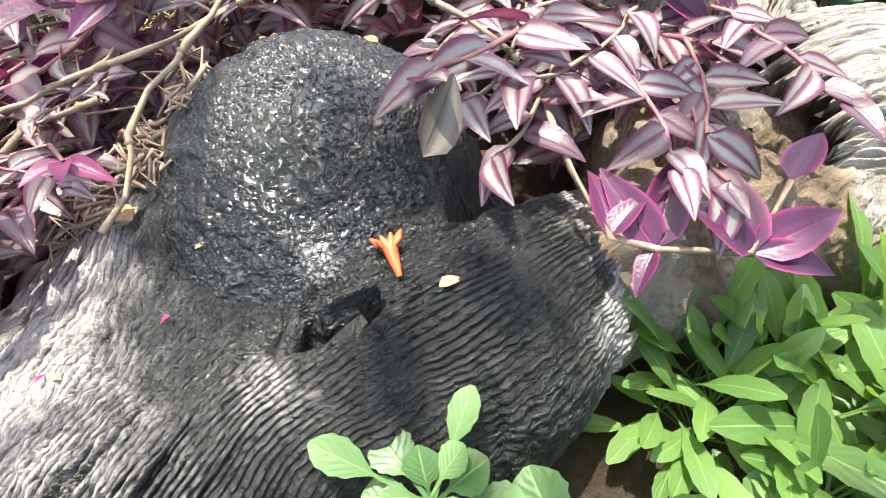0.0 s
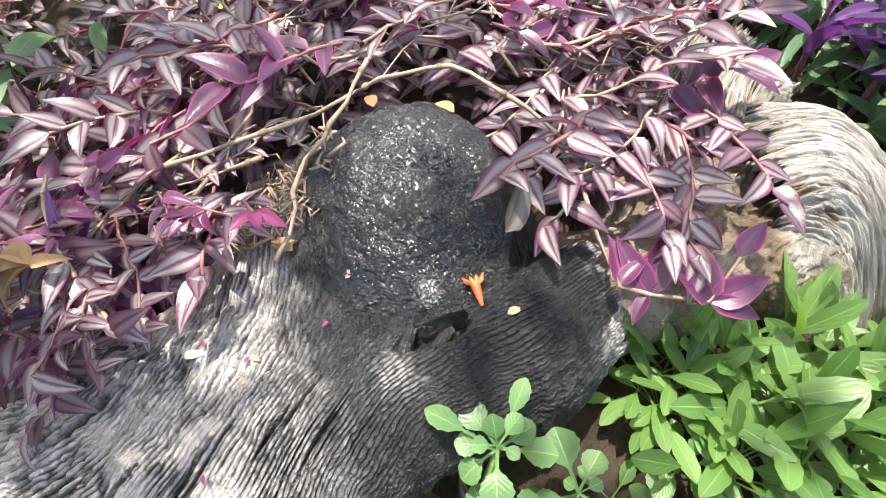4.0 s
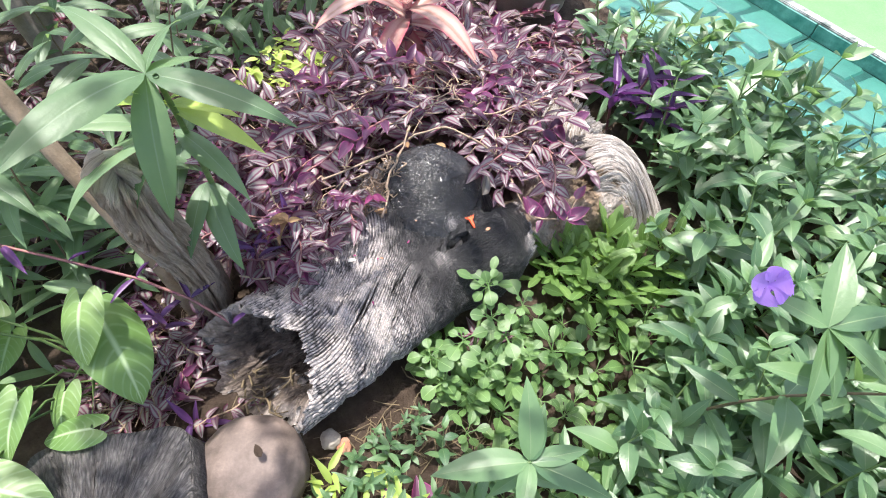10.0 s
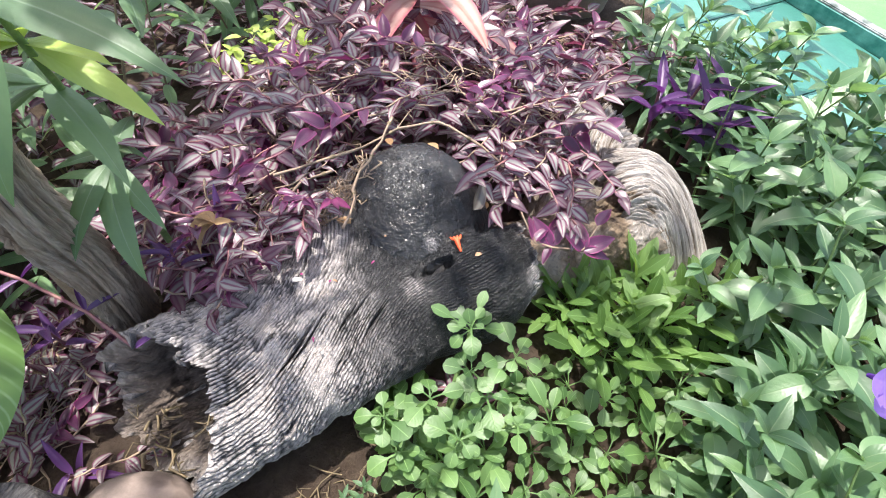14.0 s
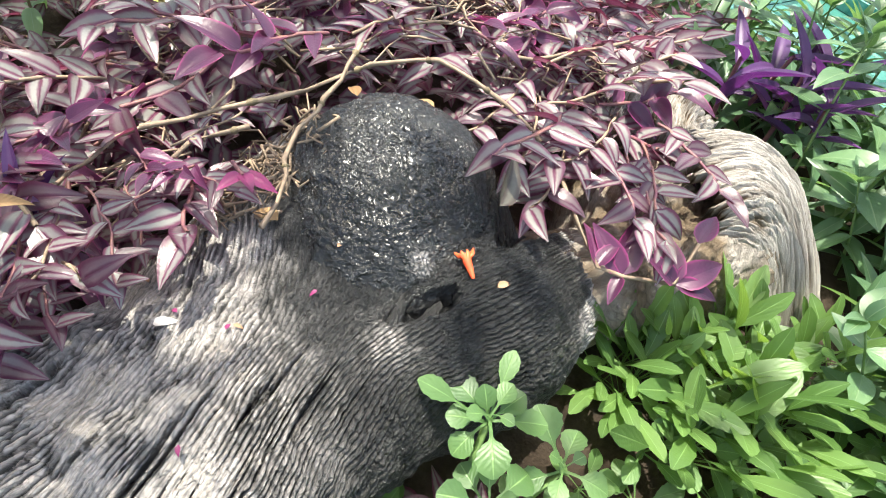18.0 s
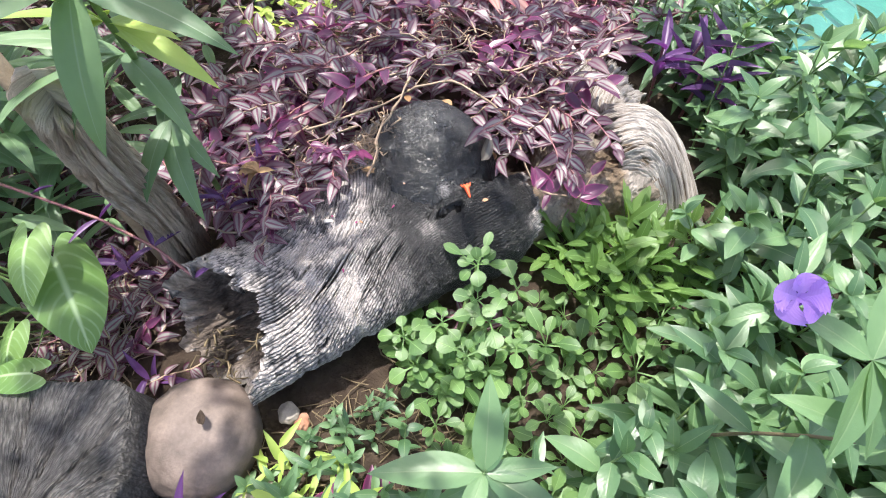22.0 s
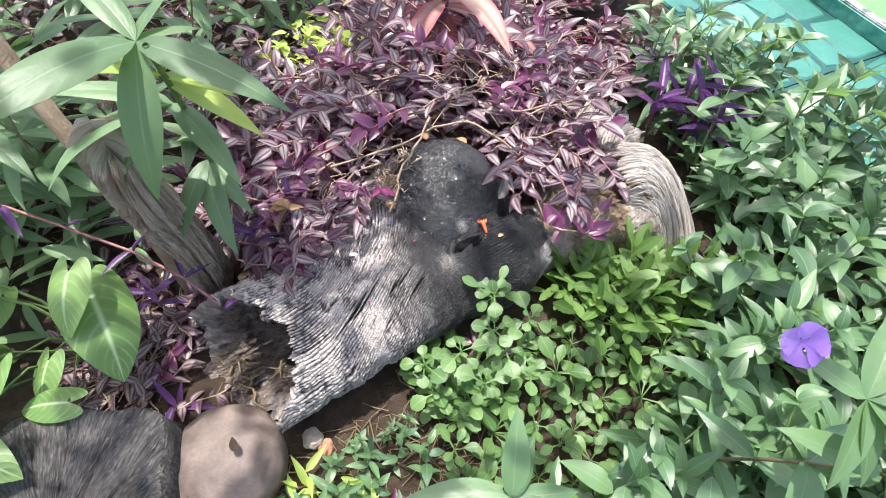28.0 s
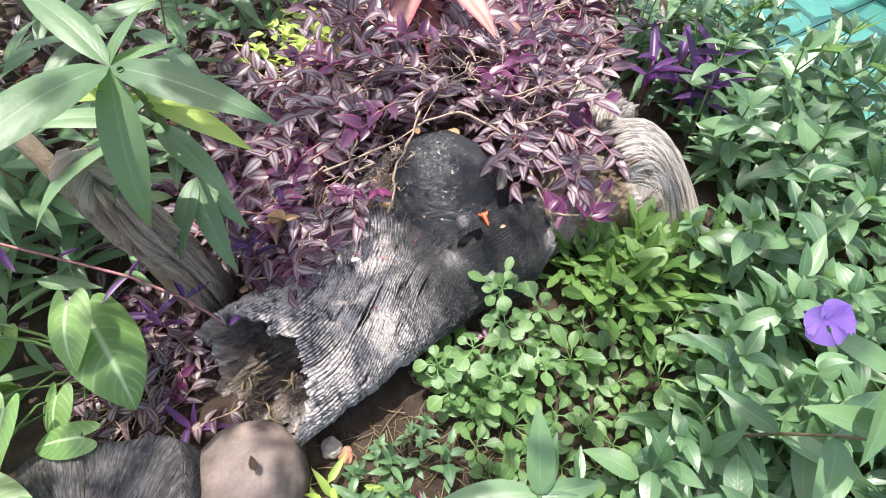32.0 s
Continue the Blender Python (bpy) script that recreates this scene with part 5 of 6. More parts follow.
for x, y in ((0.31, 0.135), (0.34, 0.155), (0.37, 0.18), (0.335, 0.105), (0.41, 0.20), (0.35, 0.135), (0.38, 0.10), (0.40, 0.16), (0.44, 0.17), (0.47, 0.13), (0.42, 0.09), (0.50, 0.20), (0.55, 0.17), (0.39, 0.05), (0.49, 0.08), (0.58, 0.22), (0.53, 0.12), (0.45, 0.03), (0.61, 0.18), (0.46, 0.21)):
    place(rr.choice(UPRIGHT), at_pose(x, y, 0.01, rr.uniform(0, 360), rr.uniform(0.85, 1.15), rr.uniform(-12, 12), rr.uniform(-12, 12)))
# the tall rosette against the log
big_rose = thing("spoon_leaf_rosette", "tall light green rosette with scalloped leaves against the charred log", "plant", group="spoon-leaf rosettes")
for n, head in enumerate(((0.162, -0.005, 0.15), (0.055, -0.151, 0.1), (0.118, -0.118, 0.115), (0.201, -0.101, 0.12), (0.241, -0.018, 0.1), (0.17, -0.163, 0.095), (0.088, -0.189, 0.07), (0.255, -0.12, 0.08), (0.173, -0.067, 0.125))):
    head = Vector(head)
    part("stalk", tube([(0.140, -0.125, -0.01), Vector((0.138, -0.120, 0.03)).lerp(head, 0.5), head], [0.0045, 0.004, 0.0035], 6), M["stem_green"], big_rose)
    for i in range(8):
        sprout(big_rose, "leaf", ROUND[(i + n) % 3], head + Vector((0, 0, 0.003 * i)), i * 137.5 + 50 * n, 4 + 7 * i + R.uniform(-8, 8), (0.62 + 0.05 * i if i < 5 else 0.95 - 0.09 * i) * R.uniform(0.9, 1.2), R.uniform(-14, 14))
for tip in ((0.095, 0.007, 0.185), (0.176, 0.055, 0.18), (0.152, 0.018, 0.178), (0.19, 0.019, 0.172), (0.124, -0.009, 0.16)):
    reach(big_rose, SPOONL[0] if tip[2] > 0.179 else ROUND[0], (0.162, -0.005, 0.15), tip, 0.125 if tip[2] > 0.179 else 0.064, 0.4 if tip[2] > 0.179 else 0.7)
for i in range(9):
    a = R.uniform(0, 6.28)
    place(ROSES[i % 6], at_pose(0.130 + 0.075 * math.cos(a), -0.135 + 0.050 * math.sin(a), 0.02 + R.uniform(-0.02, 0.045), R.uniform(0, 360), 0.8, R.uniform(-15, 25), R.uniform(-15, 15)))

# left: tall ruellia, arrowhead plants
LEFTS = [shoot_proto(100 + s, BIG, 0.36 + 0.05 * s, 6, 0.95, label="tall ruellia shoot with long grey-green lance leaves", group="tall ruellia shoots", stem="stem_brown") for s in range(4)]
for x, y, s in ((-0.70, 0.10, 0.75), (-0.74, -0.02, 0.6), (-0.86, 0.10, 0.8), (-0.60, 0.30, 0.8), (-0.95, -0.08, 0.7), (-0.78, 0.28, 0.9), (-0.66, 0.55, 0.85), (-0.92, 0.0, 0.85), (-1.0, 0.3, 1.0), (-0.85, 0.5, 0.95), (-1.15, 0.12, 0.9), (-0.62, 0.85, 0.9), (-0.40, 1.05, 0.85), (-0.25, 1.2, 0.8), (-0.75, 1.1, 1.0), (-1.1, 0.7, 1.0), (-0.52, 1.2, 0.9), (-0.45, 1.35, 1.0), (-0.15, 1.45, 1.0), (-0.95, 1.3, 1.1), (-1.25, 0.4, 1.0), (-1.1, -0.1, 0.7), (-0.3, 1.0, 0.7), (-0.55, 0.95, 0.8)):
    place(R.choice(LEFTS), at_pose(x, y, soil_at(x, y), R.uniform(0, 360), s, R.uniform(-12, 12), R.uniform(-12, 12)))
def thicket(name, area, n, seed, mesh, low, high, size, label, material):
    """Leaves of a dense stand further off, one mesh."""
    rnd = random.Random(seed)
    co = np.array([v.co[:] for v in mesh.vertices])
    fs = [tuple(p.vertices) for p in mesh.polygons]
    uvs = np.zeros(2 * len(mesh.loops), dtype=np.float32)
    mesh.uv_layers[0].data.foreach_get("uv", uvs)
    vs, qs = [], []
    for x, y in scatter(area, n, rnd, 0.0):
        if math.hypot(x + 0.98, y - 0.56) < 0.26 or math.hypot(x + 1.16, y - 0.72) < 0.22:
            continue
        m = np.array(Euler((rnd.uniform(-0.5, 0.9), rnd.uniform(-0.5, 0.5), rnd.uniform(0, 6.28))).to_matrix()) * rnd.uniform(*size)
        base = len(vs)
        vs.extend((co @ m.T + np.array((x, y, soil_at(x, y) + rnd.uniform(low, high)))).tolist())
        qs.extend([tuple(i + base for i in q) for q in fs])
    me = bpy.data.meshes.new(name)
    me.from_pydata(vs, [], qs)
    lay = me.uv_layers.new(name="UVMap")
    lay.data.foreach_set("uv", np.tile(uvs, n)[: 2 * len(me.loops)])
    return tagged(part(name, me, material), label, "foliage", kind="stuff")


FAR_LEFT = [(-0.78, 0.0), (-0.66, 0.35), (-0.62, 0.75), (-0.35, 1.15), (-0.10, 1.45), (0.1, 2.0), (0.2, 3.0), (-2.6, 3.0), (-2.8, -0.5), (-0.95, -0.3)]
thicket("far_foliage", FAR_LEFT, 1900, 77, BIG[0], 0.08, 0.50, (0.55, 1.0), "dense dark green lance-leaf foliage in the shade", M["ruellia_tall"])
thicket("low_foliage", [(-0.70, -0.10), (-0.56, 0.02), (-0.56, 0.30), (-0.80, 0.4), (-1.1, -0.2), (-0.75, -0.30)], 110, 78, BIG[0], 0.06, 0.26, (0.45, 0.75), "low dusty green lance leaves in the shade", M["ruellia_tall"])
near_shoot = thing("ruellia_shoot", "tall ruellia shoot with a whorl of long drooping green leaves", "plant", group="tall ruellia shoots")
part("stem", tube([(-0.37, 0.07, -0.01), (-0.375, 0.06, 0.25), (-0.355, 0.03, 0.48), (-0.331, -0.013, 0.636)], [0.006, 0.0055, 0.005, 0.004], 8), M["stem_green"], near_shoot)
for foot, tip, k, roll in (((-0.35, -0.005, 0.632), (-0.320, -0.115, 0.455), 0, -6),
                           ((-0.35, -0.005, 0.632), (-0.150, -0.040, 0.575), 0, 12),
                           ((-0.35, -0.005, 0.632), (-0.495, 0.076, 0.668), 0, 10),
                           ((-0.35, -0.005, 0.632), (-0.433, -0.225, 0.647), 0, -14),
                           ((-0.35, -0.005, 0.632), (-0.354, 0.135, 0.625), 0, -20),
                           ((-0.35, -0.005, 0.632), (-0.308, 0.105, 0.577), 0, 0),
                           ((-0.372, 0.03, 0.5), (-0.476, -0.149, 0.476), 1, 8),
                           ((-0.372, 0.03, 0.5), (-0.232, -0.064, 0.455), 0, -8),
                           ((-0.372, 0.03, 0.5), (-0.414, -0.091, 0.447), 1, 10),
                           ((-0.372, 0.03, 0.5), (-0.52, -0.043, 0.542), 0, 5),
                           ((-0.375, 0.045, 0.36), (-0.290, -0.020, 0.300), 1, 10),
                           ((-0.375, 0.045, 0.36), (-0.372, -0.080, 0.290), 1, -10),
                           ((-0.375, 0.045, 0.36), (-0.312, -0.080, 0.255), 1, 8)):
    reach(near_shoot, BIG[k], foot, tip, 0.19, (0.75, 1.2)[k], roll)
for tip in ((-0.227, 0.01, 0.479), (-0.302, -0.01, 0.604), (-0.236, -0.009, 0.569), (-0.394, -0.062, 0.656), (-0.456, -0.049, 0.591), (-0.384, -0.045, 0.572)):
    reach(near_shoot, YOUNG, (-0.362, 0.02, 0.56), tip, 0.06, 0.4, R.uniform(-15, 15))
ARROWS = [arrow_proto(s, 5, 1.0) for s in range(3)]
for x, y in ((-0.86, -0.36), (-0.90, -0.22)):
    place(R.choice(ARROWS), at_pose(x, y, -0.06, R.uniform(0, 360), R.uniform(0.7, 0.85)))
arum = thing("arrowhead_plant", "arrowhead plant with broad pale-veined leaves by the block", "plant", group="arrowhead plants")
for foot, tip, k, roll in (((-0.55, -0.174, 0.275), (-0.54, -0.26, 0.205), 1, 6), ((-0.552, -0.169, 0.21), (-0.439, -0.268, 0.115), 1, -20), ((-0.725, -0.231, 0.26), (-0.766, -0.379, 0.2), 0, -10), ((-0.611, -0.332, 0.215), (-0.612, -0.418, 0.165), 2, 4), ((-0.626, -0.457, 0.2), (-0.504, -0.467, 0.165), 0, -8), ((-0.629, -0.545, 0.23), (-0.549, -0.547, 0.18), 0, 0), ((-0.7, -0.207, 0.2), (-0.698, -0.272, 0.15), 0, -20), ((-0.59, -0.289, 0.15), (-0.589, -0.359, 0.1), 1, 10), ((-0.739, -0.409, 0.19), (-0.673, -0.411, 0.16), 2, 0), ((-0.721, -0.196, 0.24), (-0.818, -0.173, 0.25), 0, 10), ((-0.507, -0.351, 0.16), (-0.589, -0.376, 0.14), 1, 0)):
    foot = Vector(foot)
    part("stalk", tube([(-0.60, -0.20, -0.01), Vector((-0.60, -0.19, 0.06)).lerp(foot, 0.45) + Vector((0, 0, 0.03)), foot], [0.0035, 0.003, 0.0025], 6), M["stem_green"], arum)
    reach(arum, ARROW[k], foot, tip, 0.135, (0.5, 0.9, 0.7)[k], roll)

# violet spear plants and the cordyline
rs = random.Random(5)
for x, y, z, big in ((0.60, 0.62, 0, 1.05), (0.66, 0.66, 0, 1.05), (0.52, 0.66, 0, 1.05), (0.57, 0.70, 0, 1.1), (0.64, 0.58, 0, 1.0), (-0.400, -0.285, -0.07, 0.65), (-0.212, -0.500, -0.05, 0.75), (-0.52, -0.10, 0.0, 0.7), (-0.31, 0.0, 0.15, 0.55), (-0.25, 0.05, 0.16, 0.5)):
    t = thing("purple_heart_plant", "purple heart plant with narrow violet spear leaves", "plant", group="purple heart plants")
    part("stem", tube([(0, 0, 0), (0.01, 0, 0.07), (0.02, 0.01, 0.16)], [0.004, 0.004, 0.003], 6), M["stem_purple"], t)
    for i in range(6):
        sprout(t, "leaf", rs.choice(SPEARL), (0.013, 0.003, 0.07 + 0.016 * i), i * 137, rs.uniform(10, 60), rs.uniform(0.8, 1.15))
    t.matrix_basis = at_pose(x, y, soil_at(x, y) + z, rs.uniform(0, 360), big)
cord = thing("cordyline", "cordyline with pink and cream strap leaves", "plant")
part("stem", tube([(0, 0, -0.02), (0, 0, 0.10), (0.005, 0, 0.22)], [0.012, 0.011, 0.009], 8), M["stem_purple"], cord)
for i in range(15):
    sprout(cord, "leaf", CORD[i % 2], (0, 0, 0.14 + 0.007 * i), i * 137.5 + 150, -18 + 5 * i, 1.2 + 0.3 * rs.random())
cord.matrix_basis = at_pose(-0.09, 0.79, 0.06)

# pot of soil
pot = thing("plant_pot", "weathered beige concrete pot filled with soil and moss", "pot")
prof = [(0.12, 0.0), (0.14, 0.01), (0.175, 0.20), (0.19, 0.205), (0.192, 0.245), (0.188, 0.25), (0.170, 0.25), (0.165, 0.245), (0.16, 0.20)]
co = np.array([[(r * math.cos(w), r * math.sin(w), z) for w in np.linspace(0, 2 * math.pi, 64, endpoint=False)] for r, z in prof])
part("bowl", grid_mesh("bowl", co, True), M["pot"], pot)
co = np.array([[(r * math.cos(w), r * math.sin(w), 0.215 + 0.008 * math.sin(9 * w + 40 * r)) for w in np.linspace(0, 2 * math.pi, 48, endpoint=False)] for r in (0.168, 0.12, 0.08, 0.04, 0.002)])
part("potting_soil", grid_mesh("potting_soil", co, True), M["soil"], pot)
pot.matrix_basis = pose(0.30, 1.40, -0.02)

# ruellia flower on its tall shoot
def flower(parent, at, azim, pitch, size=1.0):
    e = new("flower")
    e.empty_display_size = 0.01
    e.parent = parent
    e.matrix_basis = Matrix.Translation(at) @ Euler((radians(pitch), 0, radians(azim))).to_matrix().to_4x4()
    pm = leaf_mesh("petal", 0.038 * size, 0.047 * size, lambda v: (0.22 + 0.78 * max(0, math.sin(math.pi * 0.5 * min(1, max(0, v - 0.3) * 1.9))) if v < 0.93 else 0.62), 0.10, 0.9, 9, 14, crenate=0.07, curl=0.9)
    pm.materials.append(M["petal"])
    for i in range(5):
        a = i * 72
        o = new("petal", pm)
        o.parent = e
        o.matrix_basis = Euler((radians(42 + R.uniform(-14, 10)), radians(R.uniform(-14, 14)), radians(a + R.uniform(-5, 5)))).to_matrix().to_4x4()
    part("tube", tube([(0, 0, -0.03), (0, 0, -0.012), (0, 0, 0.002)], [0.002, 0.004, 0.009], 8), M["throat"], e)
    return e


fl = shoot_proto(205, RUEL, 0.50, 6, 1.05, label="leaning ruellia shoot carrying one violet flower", stem="stem_brown", lean=0.3)
fl.matrix_basis = at_pose(0.545, -0.225, 0.0, 0)
flower(fl, (-0.055, 0.028, 0.522), 10, 42, 0.74)
for az, pi, sc in ((-75, 12, 0.9), (-130, -5, 0.98), (175, -25, 0.9), (-20, 35, 0.95), (60, 15, 0.7), (-160, -30, 0.85), (-100, -20, 0.9)):
    sprout(fl, "leaf", RUEL[0], (0.02, -0.015, 0.50), az, pi, sc, R.uniform(-15, 15))

for x, y, s in ((-0.05, -0.31, 0.3), (0.0, -0.28, 0.3), (-0.09, -0.35, 0.35), (0.04, -0.27, 0.35), (-0.17, -0.42, 0.35), (-0.02, -0.34, 0.35), (-0.08, -0.38, 0.5), (-0.03, -0.44, 0.6), (0.04, -0.42, 0.55), (-0.12, -0.46, 0.5), (0.02, -0.52, 0.6), (0.10, -0.47, 0.6), (-0.06, -0.54, 0.6), (-0.16, -0.50, 0.45), (-0.14, -0.40, 0.4), (0.09, -0.34, 0.5), (-0.20, -0.56, 0.5), (0.14, -0.54, 0.7), (0.03, -0.33, 0.4), (0.20, -0.48, 0.7), (0.06, -0.47, 0.6), (0.12, -0.42, 0.5), (0.17, -0.43, 0.6), (-0.01, -0.39, 0.45), (-0.10, -0.43, 0.5), (0.26, -0.46, 0.7), (-0.05, -0.48, 0.5), (0.07, -0.56, 0.7), (0.0, -0.58, 0.7)):
    place(SHOOTS[int(abs(x) * 100) % 8], at_pose(x, y, -0.005, 400 * y, s, 30 * x * 5, -20))
front = thing("ruellia_shoot", "ruellia shoot with long green leaves in front of the log", "plant", group="ruellia shoots")
part("stem", tube([(0.20, -0.34, -0.01), (0.212, -0.36, 0.12), (0.224, -0.371, 0.255)], [0.004, 0.0035, 0.003], 6), M["stem_green"], front)
for tip in ((0.204, -0.263, 0.32), (0.073, -0.399, 0.24), (0.205, -0.464, 0.26), (0.356, -0.411, 0.23), (0.319, -0.343, 0.24), (0.243, -0.291, 0.29), (0.166, -0.419, 0.2), (0.294, -0.393, 0.19)):
    reach(front, RUEL[0], (0.224, -0.371, 0.25 if tip[2] > 0.21 else 0.17), tip, 0.125, 0.4, R.uniform(-12, 12))


# runners: bare stems over the knob, one hanging past the broken end with plum leaves
for pts in ([(-0.20, 0.16, 0.255), (-0.10, 0.22, 0.275), (-0.02, 0.285, 0.285), (0.05, 0.325, 0.285), (0.12, 0.315, 0.265), (0.175, 0.285, 0.235)],
            [(-0.07, 0.10, 0.225), (-0.06, 0.16, 0.262), (-0.045, 0.23, 0.285), (-0.03, 0.30, 0.30)],
            [(-0.22, 0.03, 0.20), (-0.205, 0.08, 0.225), (-0.17, 0.14, 0.25), (-0.11, 0.19, 0.26)]):
    rn = thing("vine_runner", "bare pale jointed vine stem draped over the log", "plant", group="vine runners")
    wavy = [Vector(a).lerp(Vector(b), f) + Vector((R.uniform(-1, 1), R.uniform(-1, 1), R.uniform(-0.6, 0.6))) * 0.006 for a, b in zip(pts, pts[1:]) for f in (0, 0.33, 0.66)] + [Vector(pts[-1])]
    part("stem", tube(wavy, [0.0021 + 0.0008 * (i % 3 == 0) for i in range(len(wavy))], 6), M["stem_tan"], rn)
    for a, b in zip(wavy[2::3], wavy[3::3]):
        mid = a.lerp(b, 0.55)
        part("joint", tube([a.lerp(b, 0.42), mid, a.lerp(b, 0.68)], [0.0022, 0.0040, 0.0022], 7), M["stem_brown"], rn)
rn = thing("vine_runner", "pale jointed vine stem with plum leaves hanging over the broken end", "plant", group="vine runners")
pts = [(0.196, 0.262, 0.222), (0.200, 0.228, 0.236), (0.218, 0.186, 0.225), (0.245, 0.151, 0.205), (0.273, 0.153, 0.195), (0.327, 0.156, 0.195), (0.345, 0.194, 0.22)]
part("stem", tube(pts, [0.0024] * len(pts), 6), M["stem_tan"], rn)
for i, az, pi, sc in ((3, 20, 25, 0.95), (4, 35, 35, 1.1), (4, -10, 30, 1.2), (5, 15, 35, 1.15), (5, -55, 20, 1.2), (5, 60, 40, 0.9), (4, 150, -20, 0.6), (6, -30, 10, 0.9), (3, -40, 30, 0.7), (5, -95, 5, 0.9)):
    sprout(rn, "leaf", PLUM[i % 2], pts[i], az, pi, sc, R.uniform(-25, 25))

rn = thing("vine_runner", "purple trailing stem with violet leaves beside the stump", "plant", group="vine runners")
pts = [(-0.83, -0.045, 0.26), (-0.769, -0.056, 0.25), (-0.648, -0.067, 0.23), (-0.527, -0.075, 0.2), (-0.424, -0.095, 0.17), (-0.341, -0.127, 0.14)]
part("stem", tube(pts, [0.0030] * len(pts), 6), M["stem_purple"], rn)
for i, tip in ((1, (-0.698, -0.108, 0.24)), (2, (-0.598, -0.057, 0.25)), (3, (-0.552, -0.14, 0.2)), (3, (-0.487, -0.05, 0.23)), (4, (-0.461, -0.062, 0.2)), (4, (-0.379, -0.061, 0.19)), (5, (-0.304, -0.1, 0.17))):
    reach(rn, SPEARL[0], pts[i], tip, 0.12, 0.2, R.uniform(-25, 25))
sprig = thing("spiderwort_vine", "short spiderwort sprig with bright magenta leaves beside the knob", "plant", group="spiderwort vines")
part("stem", tube([(-0.102, 0.133, 0.268), (-0.09, 0.125, 0.262)], [0.002, 0.0018], 5), M["stem_purple"], sprig)
for tip in ((-0.06, 0.122, 0.248), (-0.072, 0.10300000000000001, 0.266), (-0.102, 0.099, 0.264)):
    reach(sprig, MAGENTA, (-0.09, 0.125, 0.262), tip, 0.045, 0.4, R.uniform(-30, 30))

# small things on the log
ob = part("fallen_leaf", leaf_mesh("fallen_leaf", 0.066, 0.027, ovate, 0.4, 0.4, 5, 9), M["fallen"])
ob.matrix_basis = pose(0.136, 0.150, 0.262, 24, 48, 4)
tagged(ob, "fallen striped leaf resting on the black knob", "leaf")
red = thing("fallen_flower", "small orange-red tubular flower lying in the cleft", "flower")
part("tube", tube([(0, -0.018, 0), (0, 0, 0.002), (0, 0.008, 0.002)], [0.0025, 0.0055, 0.0065], 8), M["orange"], red)
for i in range(4):
    part("lobe", tube([(0, 0.006, 0.002), (0.006 * (i - 1.5), 0.014, 0.006), (0.009 * (i - 1.5), 0.021, 0.005)], [0.004, 0.0035, 0.001], 6), M["orange"], red)
red.matrix_basis = pose(0.120, 0.112, top_of(0.120, 0.112) + 0.006, 12, 0, 30) @ Matrix.Diagonal((0.72, 0.72, 0.72, 1))
for name, x, y, az, mat, size, lab in (("seed_husk", 0.150, 0.100, -50, "seed", 0.85, "tan seed husk on the charred wood"), ("wood_chip", -0.125, 0.0, -60, "chip", 1.0, "white flat chip lying on the grey log"), ("dry_leaf", -0.060, 0.115, 70, "dry", 1.7, "pale dry leaf scrap on the log"), ("dry_leaf", -0.035, 0.300, 30, "dry", 1.6, "curled brown leaf scrap on the knob"), ("dry_leaf", 0.145, 0.160, -60, "stem_brown", 1.5, "curled brown leaf wedged in the cleft"), ("dry_leaf", -0.215, 0.055, 100, "dry", 1.6, "curled brown leaf scrap at the log's edge"), ("dry_leaf", 0.155, 0.235, 20, "dry", 1.8, "curled brown leaf fallen behind the knob"), ("dry_leaf", 0.05, 0.325, 70, "dry", 2.0, "crumpled brown leaf behind the knob"), ("wood_chip", 0.205, 0.02, 10, "chip", 0.5, "small pale chip by the log"), ("dry_leaf", -0.225, -0.365, 40, "soil", 1.6, "dark shrivelled leaf on the round stone")):
    z = top_of(x, y) if name != "dry_leaf" or x > -0.222 else 0.108
    o = part(name, leaf_mesh(name, 0.02 * size, 0.009 * size, ovate, 0.5, 0.6), M[mat])
    o.matrix_basis = pose(x, y, z + 0.006, 0, 0, az)
    tagged(o, lab, "debris")
for n, (x, y) in enumerate(((-0.066, 0.006), (-0.112, 0.015), (-0.006, 0.058), (-0.063, -0.085), (-0.062, 0.012), (0.002, 0.094), (-0.16, 0.048))):
    o = part("petal_scrap", leaf_mesh("petal_scrap", 0.009, 0.004, ovate, 0.5, 0.9, 3, 5), M["magenta" if n < 4 else "seed"])
    o.matrix_basis = pose(x, y, top_of(x, y) + 0.006, 0, 0, 67 * n)
    tagged(o, "tiny pink petal scrap on the grey log" if n < 4 else "tiny tan husk scrap on the grey log", "debris")
ob = thing("dry_leaf", "large crumpled tan dry leaf lying on the vines", "leaf")
for az, pi, sc in ((100, 10, 1.4), (60, 25, 1.1), (128, 2, 1.2), (-80, 15, 0.7)):
    sprout(ob, "lobe", DRY[0], (0, 0, 0), az, pi, sc, 20)
ob.matrix_basis = pose(-0.235, 0.025, 0.285, 0, 0, 20)

heap("sunlit_creeper", [(-0.55, 0.58), (-0.32, 0.56), (-0.28, 0.78), (-0.50, 0.85)], 100, 71, lambda x, y: soil_at(x, y) + 0.15, SMALL_CO, SMALL_F, M["young"], "yellow-green creeper leaves in a sunlit gap", 0.06, (0.5, 0.9))

heap("young_sprouts", [(-0.12, -0.36), (0.0, -0.36), (0.06, -0.42), (0.04, -0.56), (-0.10, -0.56), (-0.14, -0.44)], 75, 72, lambda x, y: soil_at(x, y) + 0.10, SMALL_CO * np.array([0.7, 1.3, 1.0]), SMALL_F, M["young"], "yellow-green young sprouts on the soil", 0.08, (0.4, 0.8))

